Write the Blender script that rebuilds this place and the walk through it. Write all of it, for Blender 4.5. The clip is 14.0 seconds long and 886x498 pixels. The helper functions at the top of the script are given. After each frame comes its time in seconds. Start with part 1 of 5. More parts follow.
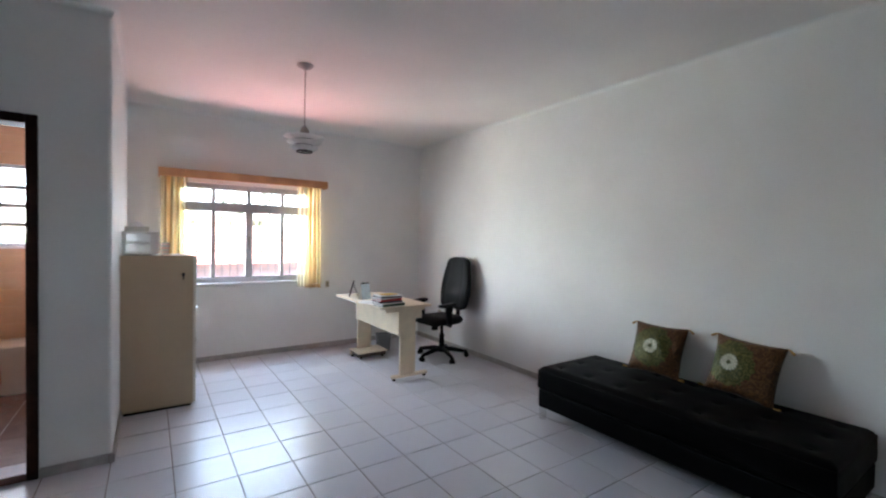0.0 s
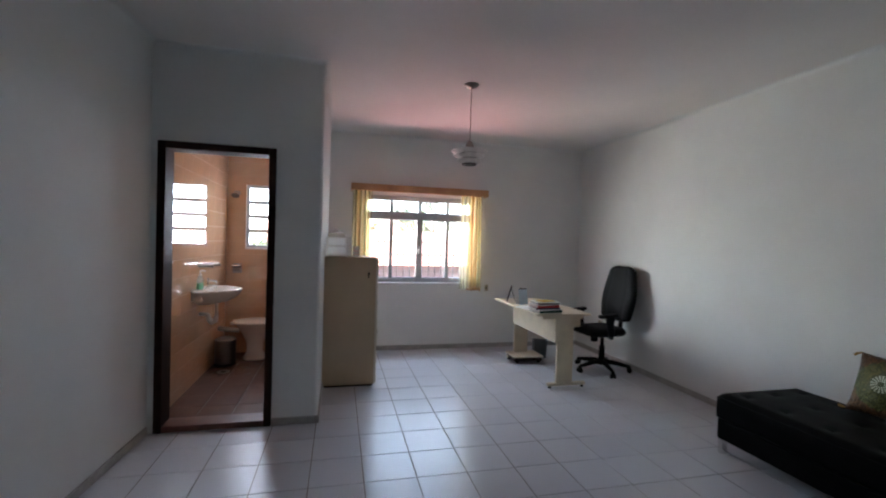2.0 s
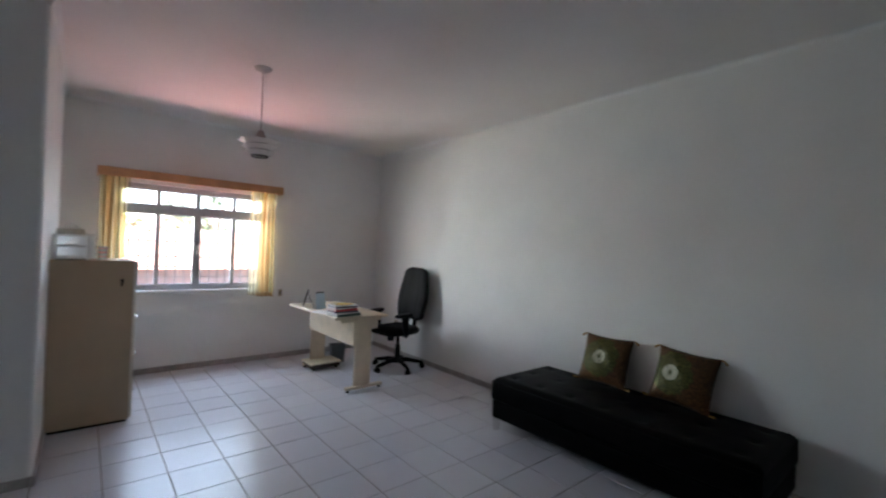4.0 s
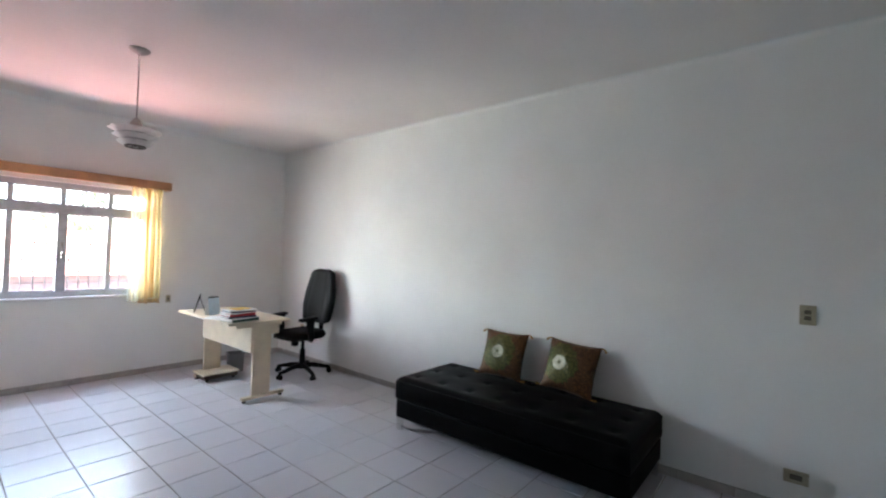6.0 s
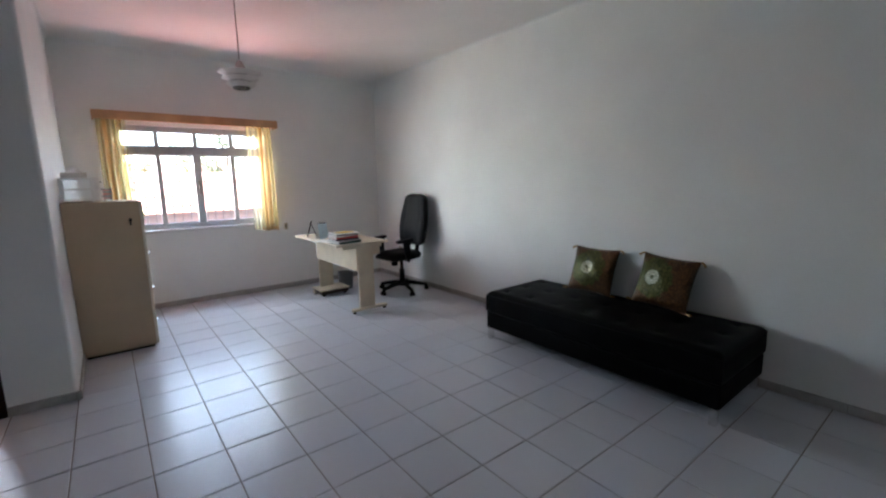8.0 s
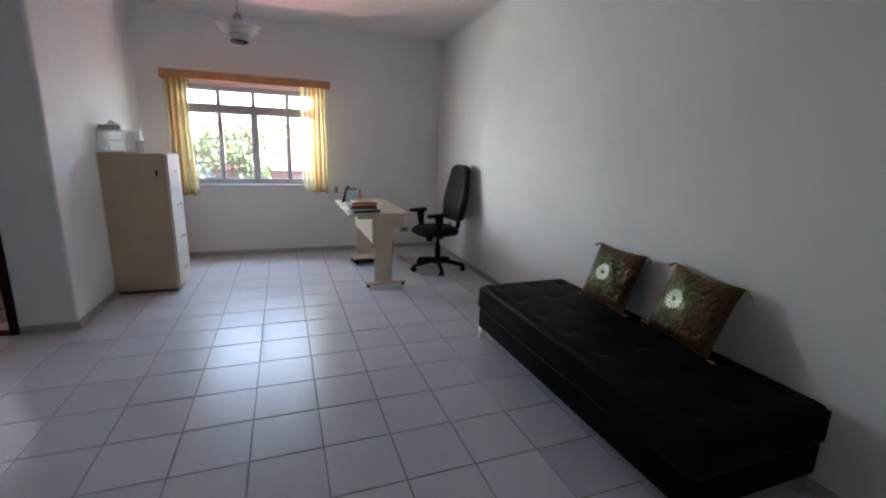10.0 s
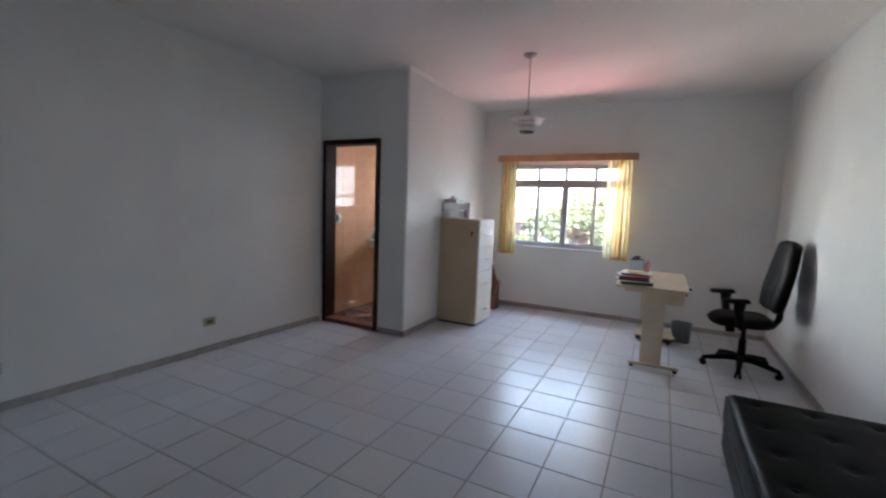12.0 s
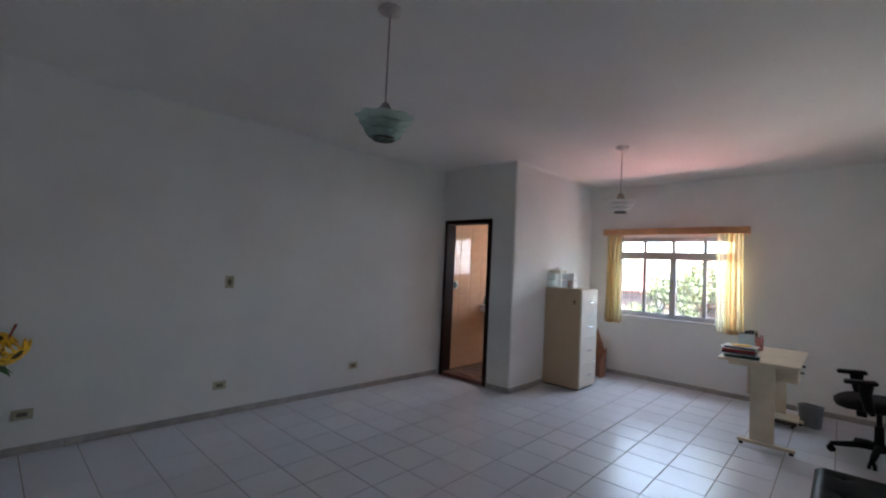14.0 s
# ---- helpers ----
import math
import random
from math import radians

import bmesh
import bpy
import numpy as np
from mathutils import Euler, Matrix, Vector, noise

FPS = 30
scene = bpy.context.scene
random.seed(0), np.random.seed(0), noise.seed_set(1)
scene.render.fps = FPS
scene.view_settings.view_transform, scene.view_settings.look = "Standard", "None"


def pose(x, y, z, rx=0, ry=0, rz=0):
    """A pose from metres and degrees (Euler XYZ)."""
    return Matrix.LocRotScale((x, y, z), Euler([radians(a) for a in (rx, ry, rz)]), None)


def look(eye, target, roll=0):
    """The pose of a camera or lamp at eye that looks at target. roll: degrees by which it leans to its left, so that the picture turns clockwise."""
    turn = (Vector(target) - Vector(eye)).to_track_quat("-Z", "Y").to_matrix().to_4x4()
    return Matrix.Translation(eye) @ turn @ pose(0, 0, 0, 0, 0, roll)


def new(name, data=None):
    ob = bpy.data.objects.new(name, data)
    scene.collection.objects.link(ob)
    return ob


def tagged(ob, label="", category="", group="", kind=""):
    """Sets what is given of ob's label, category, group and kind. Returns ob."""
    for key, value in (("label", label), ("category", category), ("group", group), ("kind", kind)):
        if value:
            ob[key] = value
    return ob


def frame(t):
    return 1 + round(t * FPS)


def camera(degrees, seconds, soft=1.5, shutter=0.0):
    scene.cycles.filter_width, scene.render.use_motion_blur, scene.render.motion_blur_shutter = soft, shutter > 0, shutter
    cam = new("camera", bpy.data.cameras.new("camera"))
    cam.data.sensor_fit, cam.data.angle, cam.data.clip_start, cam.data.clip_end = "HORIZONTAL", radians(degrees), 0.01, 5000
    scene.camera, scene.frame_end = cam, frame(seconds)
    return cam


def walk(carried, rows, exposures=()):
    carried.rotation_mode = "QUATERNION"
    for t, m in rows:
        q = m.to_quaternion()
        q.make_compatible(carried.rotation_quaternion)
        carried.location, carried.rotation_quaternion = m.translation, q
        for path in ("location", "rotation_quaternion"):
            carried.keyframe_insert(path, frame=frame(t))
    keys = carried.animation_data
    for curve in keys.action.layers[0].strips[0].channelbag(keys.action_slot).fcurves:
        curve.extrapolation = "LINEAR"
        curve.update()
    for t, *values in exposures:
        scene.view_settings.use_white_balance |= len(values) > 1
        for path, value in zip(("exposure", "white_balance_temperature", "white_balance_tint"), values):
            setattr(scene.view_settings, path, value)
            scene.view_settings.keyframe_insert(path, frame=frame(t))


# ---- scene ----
# ---- camera ----
cam = camera(91.9, 14.0, soft=2.1, shutter=0.35)
PATH = [
    (0, (1.541, -0.229, 1.498), (2.67, 1.42, 1.455), 1.0),
    (0.5, (1.578, -0.343, 1.495), (2.526, 1.417, 1.428), 2.6),
    (1, (1.548, -0.373, 1.488), (2.276, 1.489, 1.428), 1.2),
    (1.5, (1.504, -0.352, 1.495), (2.092, 1.559, 1.439), 2.0),
    (2, (1.481, -0.328, 1.507), (1.952, 1.615, 1.473), 1.7),
    (2.5, (1.49, -0.31, 1.5), (1.973, 1.631, 1.488), 1.6),
    (3, (1.51, -0.307, 1.501), (2.196, 1.572, 1.502), 2.2),
    (3.5, (1.531, -0.277, 1.49), (2.519, 1.462, 1.494), 1.7),
    (4, (1.535, -0.238, 1.512), (2.819, 1.295, 1.518), 2.3),
    (5.2, (1.585, -0.315, 1.497), (3.182, 0.888, 1.52), 2.1),
    (6.3, (1.639, -0.37, 1.484), (3.101, 0.994, 1.52), 1.9),
    (6.5, (1.621, -0.399, 1.476), (2.982, 1.066, 1.504), 2.0),
    (7, (1.578, -0.44, 1.475), (2.81, 1.136, 1.498), 0.9),
    (7.5, (1.581, -0.433, 1.485), (2.823, 1.133, 1.414), 1.0),
    (8, (1.628, -0.46, 1.45), (2.844, 1.096, 1.131), -1.1),
    (8.2, (1.703, -0.5, 1.42), (2.86, 1.093, 1.067), -0.6),
    (10.3, (3.05, -0.572, 1.44), (3.708, 1.262, 0.986), 1.5),
    (10.5, (3.154, -0.569, 1.438), (3.817, 1.272, 1.026), 0.6),
    (11, (3.45, -0.5, 1.447), (3.827, 1.438, 1.127), 4.2),
    (11.5, (3.66, -0.52, 1.471), (3.356, 1.445, 1.252), 2.5),
    (12, (3.845, -0.701, 1.494), (2.94, 1.07, 1.287), 2.1),
    (12.5, (3.924, -0.953, 1.498), (2.882, 0.751, 1.394), 0.9),
    (13, (4.076, -1.098, 1.526), (2.87, 0.497, 1.515), 0.4),
    (13.5, (4.268, -1.215, 1.525), (2.933, 0.273, 1.564), 2.5),
    (14, (4.372, -1.264, 1.543), (3.007, 0.195, 1.623), 2.7),
]
EXPOSURES = [(t, stops - 0.85, 6120, 9) for t, stops in ((0, 5.92), (1, 5.42), (2, 5.13), (3, 5.2), (3.5, 5.28), (4, 5.25), (6.5, 6.22), (7.5, 5.88), (8.2, 5.5), (10.5, 5.45), (11.5, 5.57), (12.5, 5.36), (14, 5.34))]
walk(cam, [(t, look(eye, target, roll)) for t, eye, target, roll in PATH], EXPOSURES)

# ---- daylight ----
SUN_ELEVATION, SUN_AZIMUTH = 58.0, 122.0  # degrees; azimuth clockwise from +y (north)
world = bpy.data.worlds.new("world")
scene.world = world
world.use_nodes = True
wn = world.node_tree.nodes
sky = wn.new("ShaderNodeTexSky")
sky.sky_type = "NISHITA"
sky.sun_disc = False
sky.sun_elevation = radians(SUN_ELEVATION)
sky.sun_rotation = radians(SUN_AZIMUTH)
wn["Background"].inputs["Strength"].default_value = 0.085
world.node_tree.links.new(sky.outputs["Color"], wn["Background"].inputs["Color"])
sun = new("sun", bpy.data.lights.new("sun", "SUN"))
sun.data.energy, sun.data.angle, sun.data.color = 3.0, radians(0.5), (1.0, 0.95, 0.87)
_a, _e = radians(SUN_AZIMUTH), radians(SUN_ELEVATION)
sun.matrix_world = look((40 * math.sin(_a) * math.cos(_e), 40 * math.cos(_a) * math.cos(_e), 40 * math.sin(_e)), (0, 0, 0))

# lamps added outside both windows stand in for sky, sunlit roofs and street
for name, at, size, power, way, spread, tone in (
    ("window_sky_lamp", (2.50, 6.75, 2.50), (3.2, 1.8), 10.4, (0.12, -1, -0.50), 180, (0.78, 0.88, 1.0)),
    ("window_roof_bounce", (2.57, 6.02, 0.74), (1.6, 0.5), 0.9, (0.30, -1, 1.4), 84, (1.0, 0.42, 0.43)),
    ("window_street_bounce", (2.20, 6.50, 1.45), (1.4, 0.9), 1.5, (1.22, -1, 0.12), 76, (1.0, 1.0, 0.88)),
    ("bathroom_sky_lamp", (0.45, 6.40, 1.95), (1.5, 1.4), 11.0, (0.05, -1, -0.15), 180, (0.86, 0.89, 1.0)),
):
    lamp = new(name, bpy.data.lights.new(name, "AREA"))
    lamp.data.shape, lamp.data.size, lamp.data.size_y, lamp.data.energy = "RECTANGLE", *size, power
    lamp.data.color, lamp.data.spread = tone, radians(spread)
    lamp.matrix_world = look(at, Vector(at) + Vector(way))


# ---- materials ----
def mat(name, color, rough=0.6, metal=0.0, vary=0.08, scale=6.0, grain=80.0, bump=0.05, spec=0.5, per_object=0.0, tint=None, coat=0.0, uneven=0.18):
    """A surface with broad stains, fine grain, uneven gloss and a light relief."""
    m = bpy.data.materials.new(name)
    m.use_nodes = True
    n, l = m.node_tree.nodes, m.node_tree.links
    b = n["Principled BSDF"]
    b.inputs["Metallic"].default_value = metal
    b.inputs["Specular IOR Level"].default_value = spec
    b.inputs["Coat Weight"].default_value = coat
    b.inputs["Coat Roughness"].default_value = 0.03
    tc = n.new("ShaderNodeTexCoord")
    vec = tc.outputs["Object"]
    info = None
    if per_object:
        info = n.new("ShaderNodeObjectInfo")
        add = n.new("ShaderNodeVectorMath")
        add.operation = "MULTIPLY_ADD"
        comb = n.new("ShaderNodeCombineXYZ")
        for k in range(3):
            l.new(info.outputs["Random"], comb.inputs[k])
        l.new(comb.outputs[0], add.inputs[0])
        add.inputs[1].default_value = (37.0, 53.0, 71.0)
        l.new(vec, add.inputs[2])
        vec = add.outputs[0]
    broad = n.new("ShaderNodeTexNoise")
    broad.inputs["Scale"].default_value = scale
    broad.inputs["Detail"].default_value = 5
    fine = n.new("ShaderNodeTexNoise")
    fine.inputs["Scale"].default_value = grain
    fine.inputs["Detail"].default_value = 3
    l.new(vec, broad.inputs["Vector"])
    l.new(vec, fine.inputs["Vector"])
    ramp = n.new("ShaderNodeValToRGB")
    dark = tint or tuple(c * (1 - 2.2 * vary) for c in color)
    ramp.color_ramp.elements[0].color = (*dark, 1)
    ramp.color_ramp.elements[1].color = (*(min(1, c * (1 + vary)) for c in color), 1)
    ramp.color_ramp.elements[0].position, ramp.color_ramp.elements[1].position = 0.28, 0.62
    mixv = n.new("ShaderNodeMath")
    mixv.operation = "MULTIPLY_ADD"
    l.new(fine.outputs["Fac"], mixv.inputs[0])
    mixv.inputs[1].default_value = 0.35
    sub = n.new("ShaderNodeMath")
    sub.operation = "MULTIPLY_ADD"
    l.new(broad.outputs["Fac"], sub.inputs[0])
    sub.inputs[1].default_value, sub.inputs[2].default_value = 0.65, 0.0
    l.new(sub.outputs[0], mixv.inputs[2])
    l.new(mixv.outputs[0], ramp.inputs["Fac"])
    col = ramp.outputs["Color"]
    if per_object:
        hsv = n.new("ShaderNodeHueSaturation")
        mr = n.new("ShaderNodeMapRange")
        mr.inputs["To Min"].default_value, mr.inputs["To Max"].default_value = 1 - per_object, 1 + per_object * 0.5
        l.new(info.outputs["Random"], mr.inputs["Value"])
        l.new(mr.outputs[0], hsv.inputs["Value"])
        l.new(col, hsv.inputs["Color"])
        col = hsv.outputs["Color"]
    l.new(col, b.inputs["Base Color"])
    r = n.new("ShaderNodeMapRange")
    r.inputs["To Min"].default_value, r.inputs["To Max"].default_value = rough * (1 - uneven), min(1, rough * (1 + uneven))
    l.new(broad.outputs["Fac"], r.inputs["Value"])
    l.new(r.outputs[0], b.inputs["Roughness"])
    if bump:
        bp = n.new("ShaderNodeBump")
        bp.inputs["Strength"].default_value = bump
        bp.inputs["Distance"].default_value = 0.01
        l.new(fine.outputs["Fac"], bp.inputs["Height"])
        l.new(bp.outputs[0], b.inputs["Normal"])
    return m


def clear_glass(name, color=(1, 1, 1), gloss=0.06):
    m = bpy.data.materials.new(name)
    m.use_nodes = True
    n, l = m.node_tree.nodes, m.node_tree.links
    n.remove(n["Principled BSDF"])
    tr, gl, mx = n.new("ShaderNodeBsdfTransparent"), n.new("ShaderNodeBsdfGlossy"), n.new("ShaderNodeMixShader")
    tr.inputs["Color"].default_value = (*color, 1)
    gl.inputs["Roughness"].default_value = 0.03
    mx.inputs[0].default_value = gloss
    l.new(tr.outputs[0], mx.inputs[1])
    l.new(gl.outputs[0], mx.inputs[2])
    l.new(mx.outputs[0], n["Material Output"].inputs["Surface"])
    return m


def cut_glass(name, color, frost):
    """Pressed lamp glass: partly clear, partly milky, with a hard gloss."""
    m = bpy.data.materials.new(name)
    m.use_nodes = True
    n, l = m.node_tree.nodes, m.node_tree.links
    b = n["Principled BSDF"]
    b.inputs["Base Color"].default_value = (*color, 1)
    b.inputs["Roughness"].default_value = 0.12
    tr, tl, m1, m2 = (n.new(k) for k in ("ShaderNodeBsdfTransparent", "ShaderNodeBsdfTranslucent", "ShaderNodeMixShader", "ShaderNodeMixShader"))
    tr.inputs["Color"].default_value = (*(0.4 + 0.6 * c for c in color), 1)
    tl.inputs["Color"].default_value = (*color, 1)
    m1.inputs[0].default_value = 0.5
    l.new(b.outputs[0], m1.inputs[1])
    l.new(tl.outputs[0], m1.inputs[2])
    nz = n.new("ShaderNodeTexNoise")
    nz.inputs["Scale"].default_value = 25
    mr = n.new("ShaderNodeMapRange")
    mr.inputs["To Min"].default_value, mr.inputs["To Max"].default_value = frost - 0.15, frost + 0.15
    l.new(nz.outputs["Fac"], mr.inputs["Value"])
    l.new(mr.outputs[0], m2.inputs[0])
    l.new(tr.outputs[0], m2.inputs[1])
    l.new(m1.outputs[0], m2.inputs[2])
    l.new(m2.outputs[0], n["Material Output"].inputs["Surface"])
    return m


def sheer(name, c1, c2, clear, stripe, lit=0.55):
    """Thin curtain cloth in upright coloured bands."""
    m = bpy.data.materials.new(name)
    m.use_nodes = True
    n, l = m.node_tree.nodes, m.node_tree.links
    n.remove(n["Principled BSDF"])
    tc, mp, wv = n.new("ShaderNodeTexCoord"), n.new("ShaderNodeMapping"), n.new("ShaderNodeTexNoise")
    mp.inputs["Scale"].default_value = (stripe, 0.0, 0.25)
    wv.inputs["Scale"].default_value = 1.0
    wv.inputs["Detail"].default_value = 2
    l.new(tc.outputs["Object"], mp.inputs["Vector"])
    l.new(mp.outputs[0], wv.inputs["Vector"])
    rp = n.new("ShaderNodeValToRGB")
    rp.color_ramp.elements[0].color, rp.color_ramp.elements[1].color = (*c1, 1), (*c2, 1)
    rp.color_ramp.elements[0].position, rp.color_ramp.elements[1].position = 0.38, 0.56
    l.new(wv.outputs["Fac"], rp.inputs["Fac"])
    df, tl, tr, m1, m2 = (n.new(k) for k in ("ShaderNodeBsdfDiffuse", "ShaderNodeBsdfTranslucent", "ShaderNodeBsdfTransparent", "ShaderNodeMixShader", "ShaderNodeMixShader"))
    l.new(rp.outputs["Color"], df.inputs["Color"])
    l.new(rp.outputs["Color"], tl.inputs["Color"])
    l.new(rp.outputs["Color"], tr.inputs["Color"])
    m1.inputs[0].default_value = lit
    thin = n.new("ShaderNodeMapRange")
    thin.inputs["From Min"].default_value, thin.inputs["From Max"].default_value = 0.38, 0.62
    thin.inputs["To Min"].default_value, thin.inputs["To Max"].default_value = clear * 0.4, clear * 1.6
    l.new(wv.outputs["Fac"], thin.inputs["Value"])
    l.new(thin.outputs[0], m2.inputs[0])
    l.new(df.outputs[0], m1.inputs[1])
    l.new(tl.outputs[0], m1.inputs[2])
    l.new(m1.outputs[0], m2.inputs[1])
    l.new(tr.outputs[0], m2.inputs[2])
    l.new(m2.outputs[0], n["Material Output"].inputs["Surface"])
    return m


def brocade(name, shift):
    """Shiny woven cushion cloth: silver flower, green field, copper and gold border."""
    m = bpy.data.materials.new(name)
    m.use_nodes = True
    n, l = m.node_tree.nodes, m.node_tree.links
    b = n["Principled BSDF"]

    def math_(op, a, c=None):
        k = n.new("ShaderNodeMath")
        k.operation = op
        for i, v in enumerate((a, c)):
            if v is None:
                continue
            if isinstance(v, (int, float)):
                k.inputs[i].default_value = v
            else:
                l.new(v, k.inputs[i])
        return k.outputs[0]

    tc, sep = n.new("ShaderNodeTexCoord"), n.new("ShaderNodeSeparateXYZ")
    l.new(tc.outputs["Object"], sep.inputs[0])
    x, y = math_("SUBTRACT", sep.outputs["X"], shift), math_("SUBTRACT", sep.outputs["Z"], 0.215)
    r = math_("SQRT", math_("ADD", math_("MULTIPLY", x, x), math_("MULTIPLY", y, y)))
    ang = math_("ARCTAN2", y, x)
    petals = math_("COSINE", math_("MULTIPLY", ang, 16))
    nz = n.new("ShaderNodeTexNoise")
    nz.inputs["Scale"].default_value, nz.inputs["Detail"].default_value = 20, 8
    l.new(tc.outputs["Object"], nz.inputs["Vector"])
    vo = n.new("ShaderNodeTexVoronoi")
    vo.inputs["Scale"].default_value = 24
    l.new(tc.outputs["Object"], vo.inputs["Vector"])
    rr = math_("ADD", r, math_("MULTIPLY", math_("SUBTRACT", nz.outputs["Fac"], 0.5), 0.10))

    def mixc(fac, a, c):
        k = n.new("ShaderNodeMix")
        k.data_type = "RGBA"
        l.new(fac, k.inputs[0])
        for i, v in ((6, a), (7, c)):
            if isinstance(v, tuple):
                k.inputs[i].default_value = (*v, 1)
            else:
                l.new(v, k.inputs[i])
        return k.outputs[2]

    scroll = math_("GREATER_THAN", math_("SINE", math_("MULTIPLY", math_("ADD", nz.outputs["Fac"], vo.outputs["Distance"]), 17)), 0.30)
    border = mixc(scroll, (0.060, 0.026, 0.009), (0.112, 0.052, 0.016))
    field = mixc(scroll, (0.042, 0.048, 0.010), (0.095, 0.095, 0.022))
    cloth = mixc(math_("LESS_THAN", rr, 0.155), border, field)
    ring = mixc(math_("LESS_THAN", r, 0.064), cloth, (0.055, 0.062, 0.022))
    flower = math_("MULTIPLY", math_("MULTIPLY", math_("LESS_THAN", r, 0.057), math_("GREATER_THAN", r, 0.016)), math_("GREATER_THAN", petals, -0.05))
    col = mixc(flower, ring, (0.52, 0.52, 0.41))
    l.new(col, b.inputs["Base Color"])
    b.inputs["Metallic"].default_value, b.inputs["Roughness"].default_value = 0.45, 0.37
    bp = n.new("ShaderNodeBump")
    bp.inputs["Strength"].default_value = 0.35
    bp.inputs["Distance"].default_value = 0.01
    l.new(nz.outputs["Fac"], bp.inputs["Height"])
    # the stiff cloth is crumpled on a larger scale
    fold = n.new("ShaderNodeTexNoise")
    fold.inputs["Scale"].default_value, fold.inputs["Detail"].default_value, fold.inputs["Distortion"].default_value = 11, 3, 1.2
    l.new(tc.outputs["Object"], fold.inputs["Vector"])
    bf = n.new("ShaderNodeBump")
    bf.inputs["Strength"].default_value, bf.inputs["Distance"].default_value = 0.6, 0.028
    l.new(fold.outputs["Fac"], bf.inputs["Height"])
    l.new(bp.outputs[0], bf.inputs["Normal"])
    l.new(bf.outputs[0], b.inputs["Normal"])
    return m


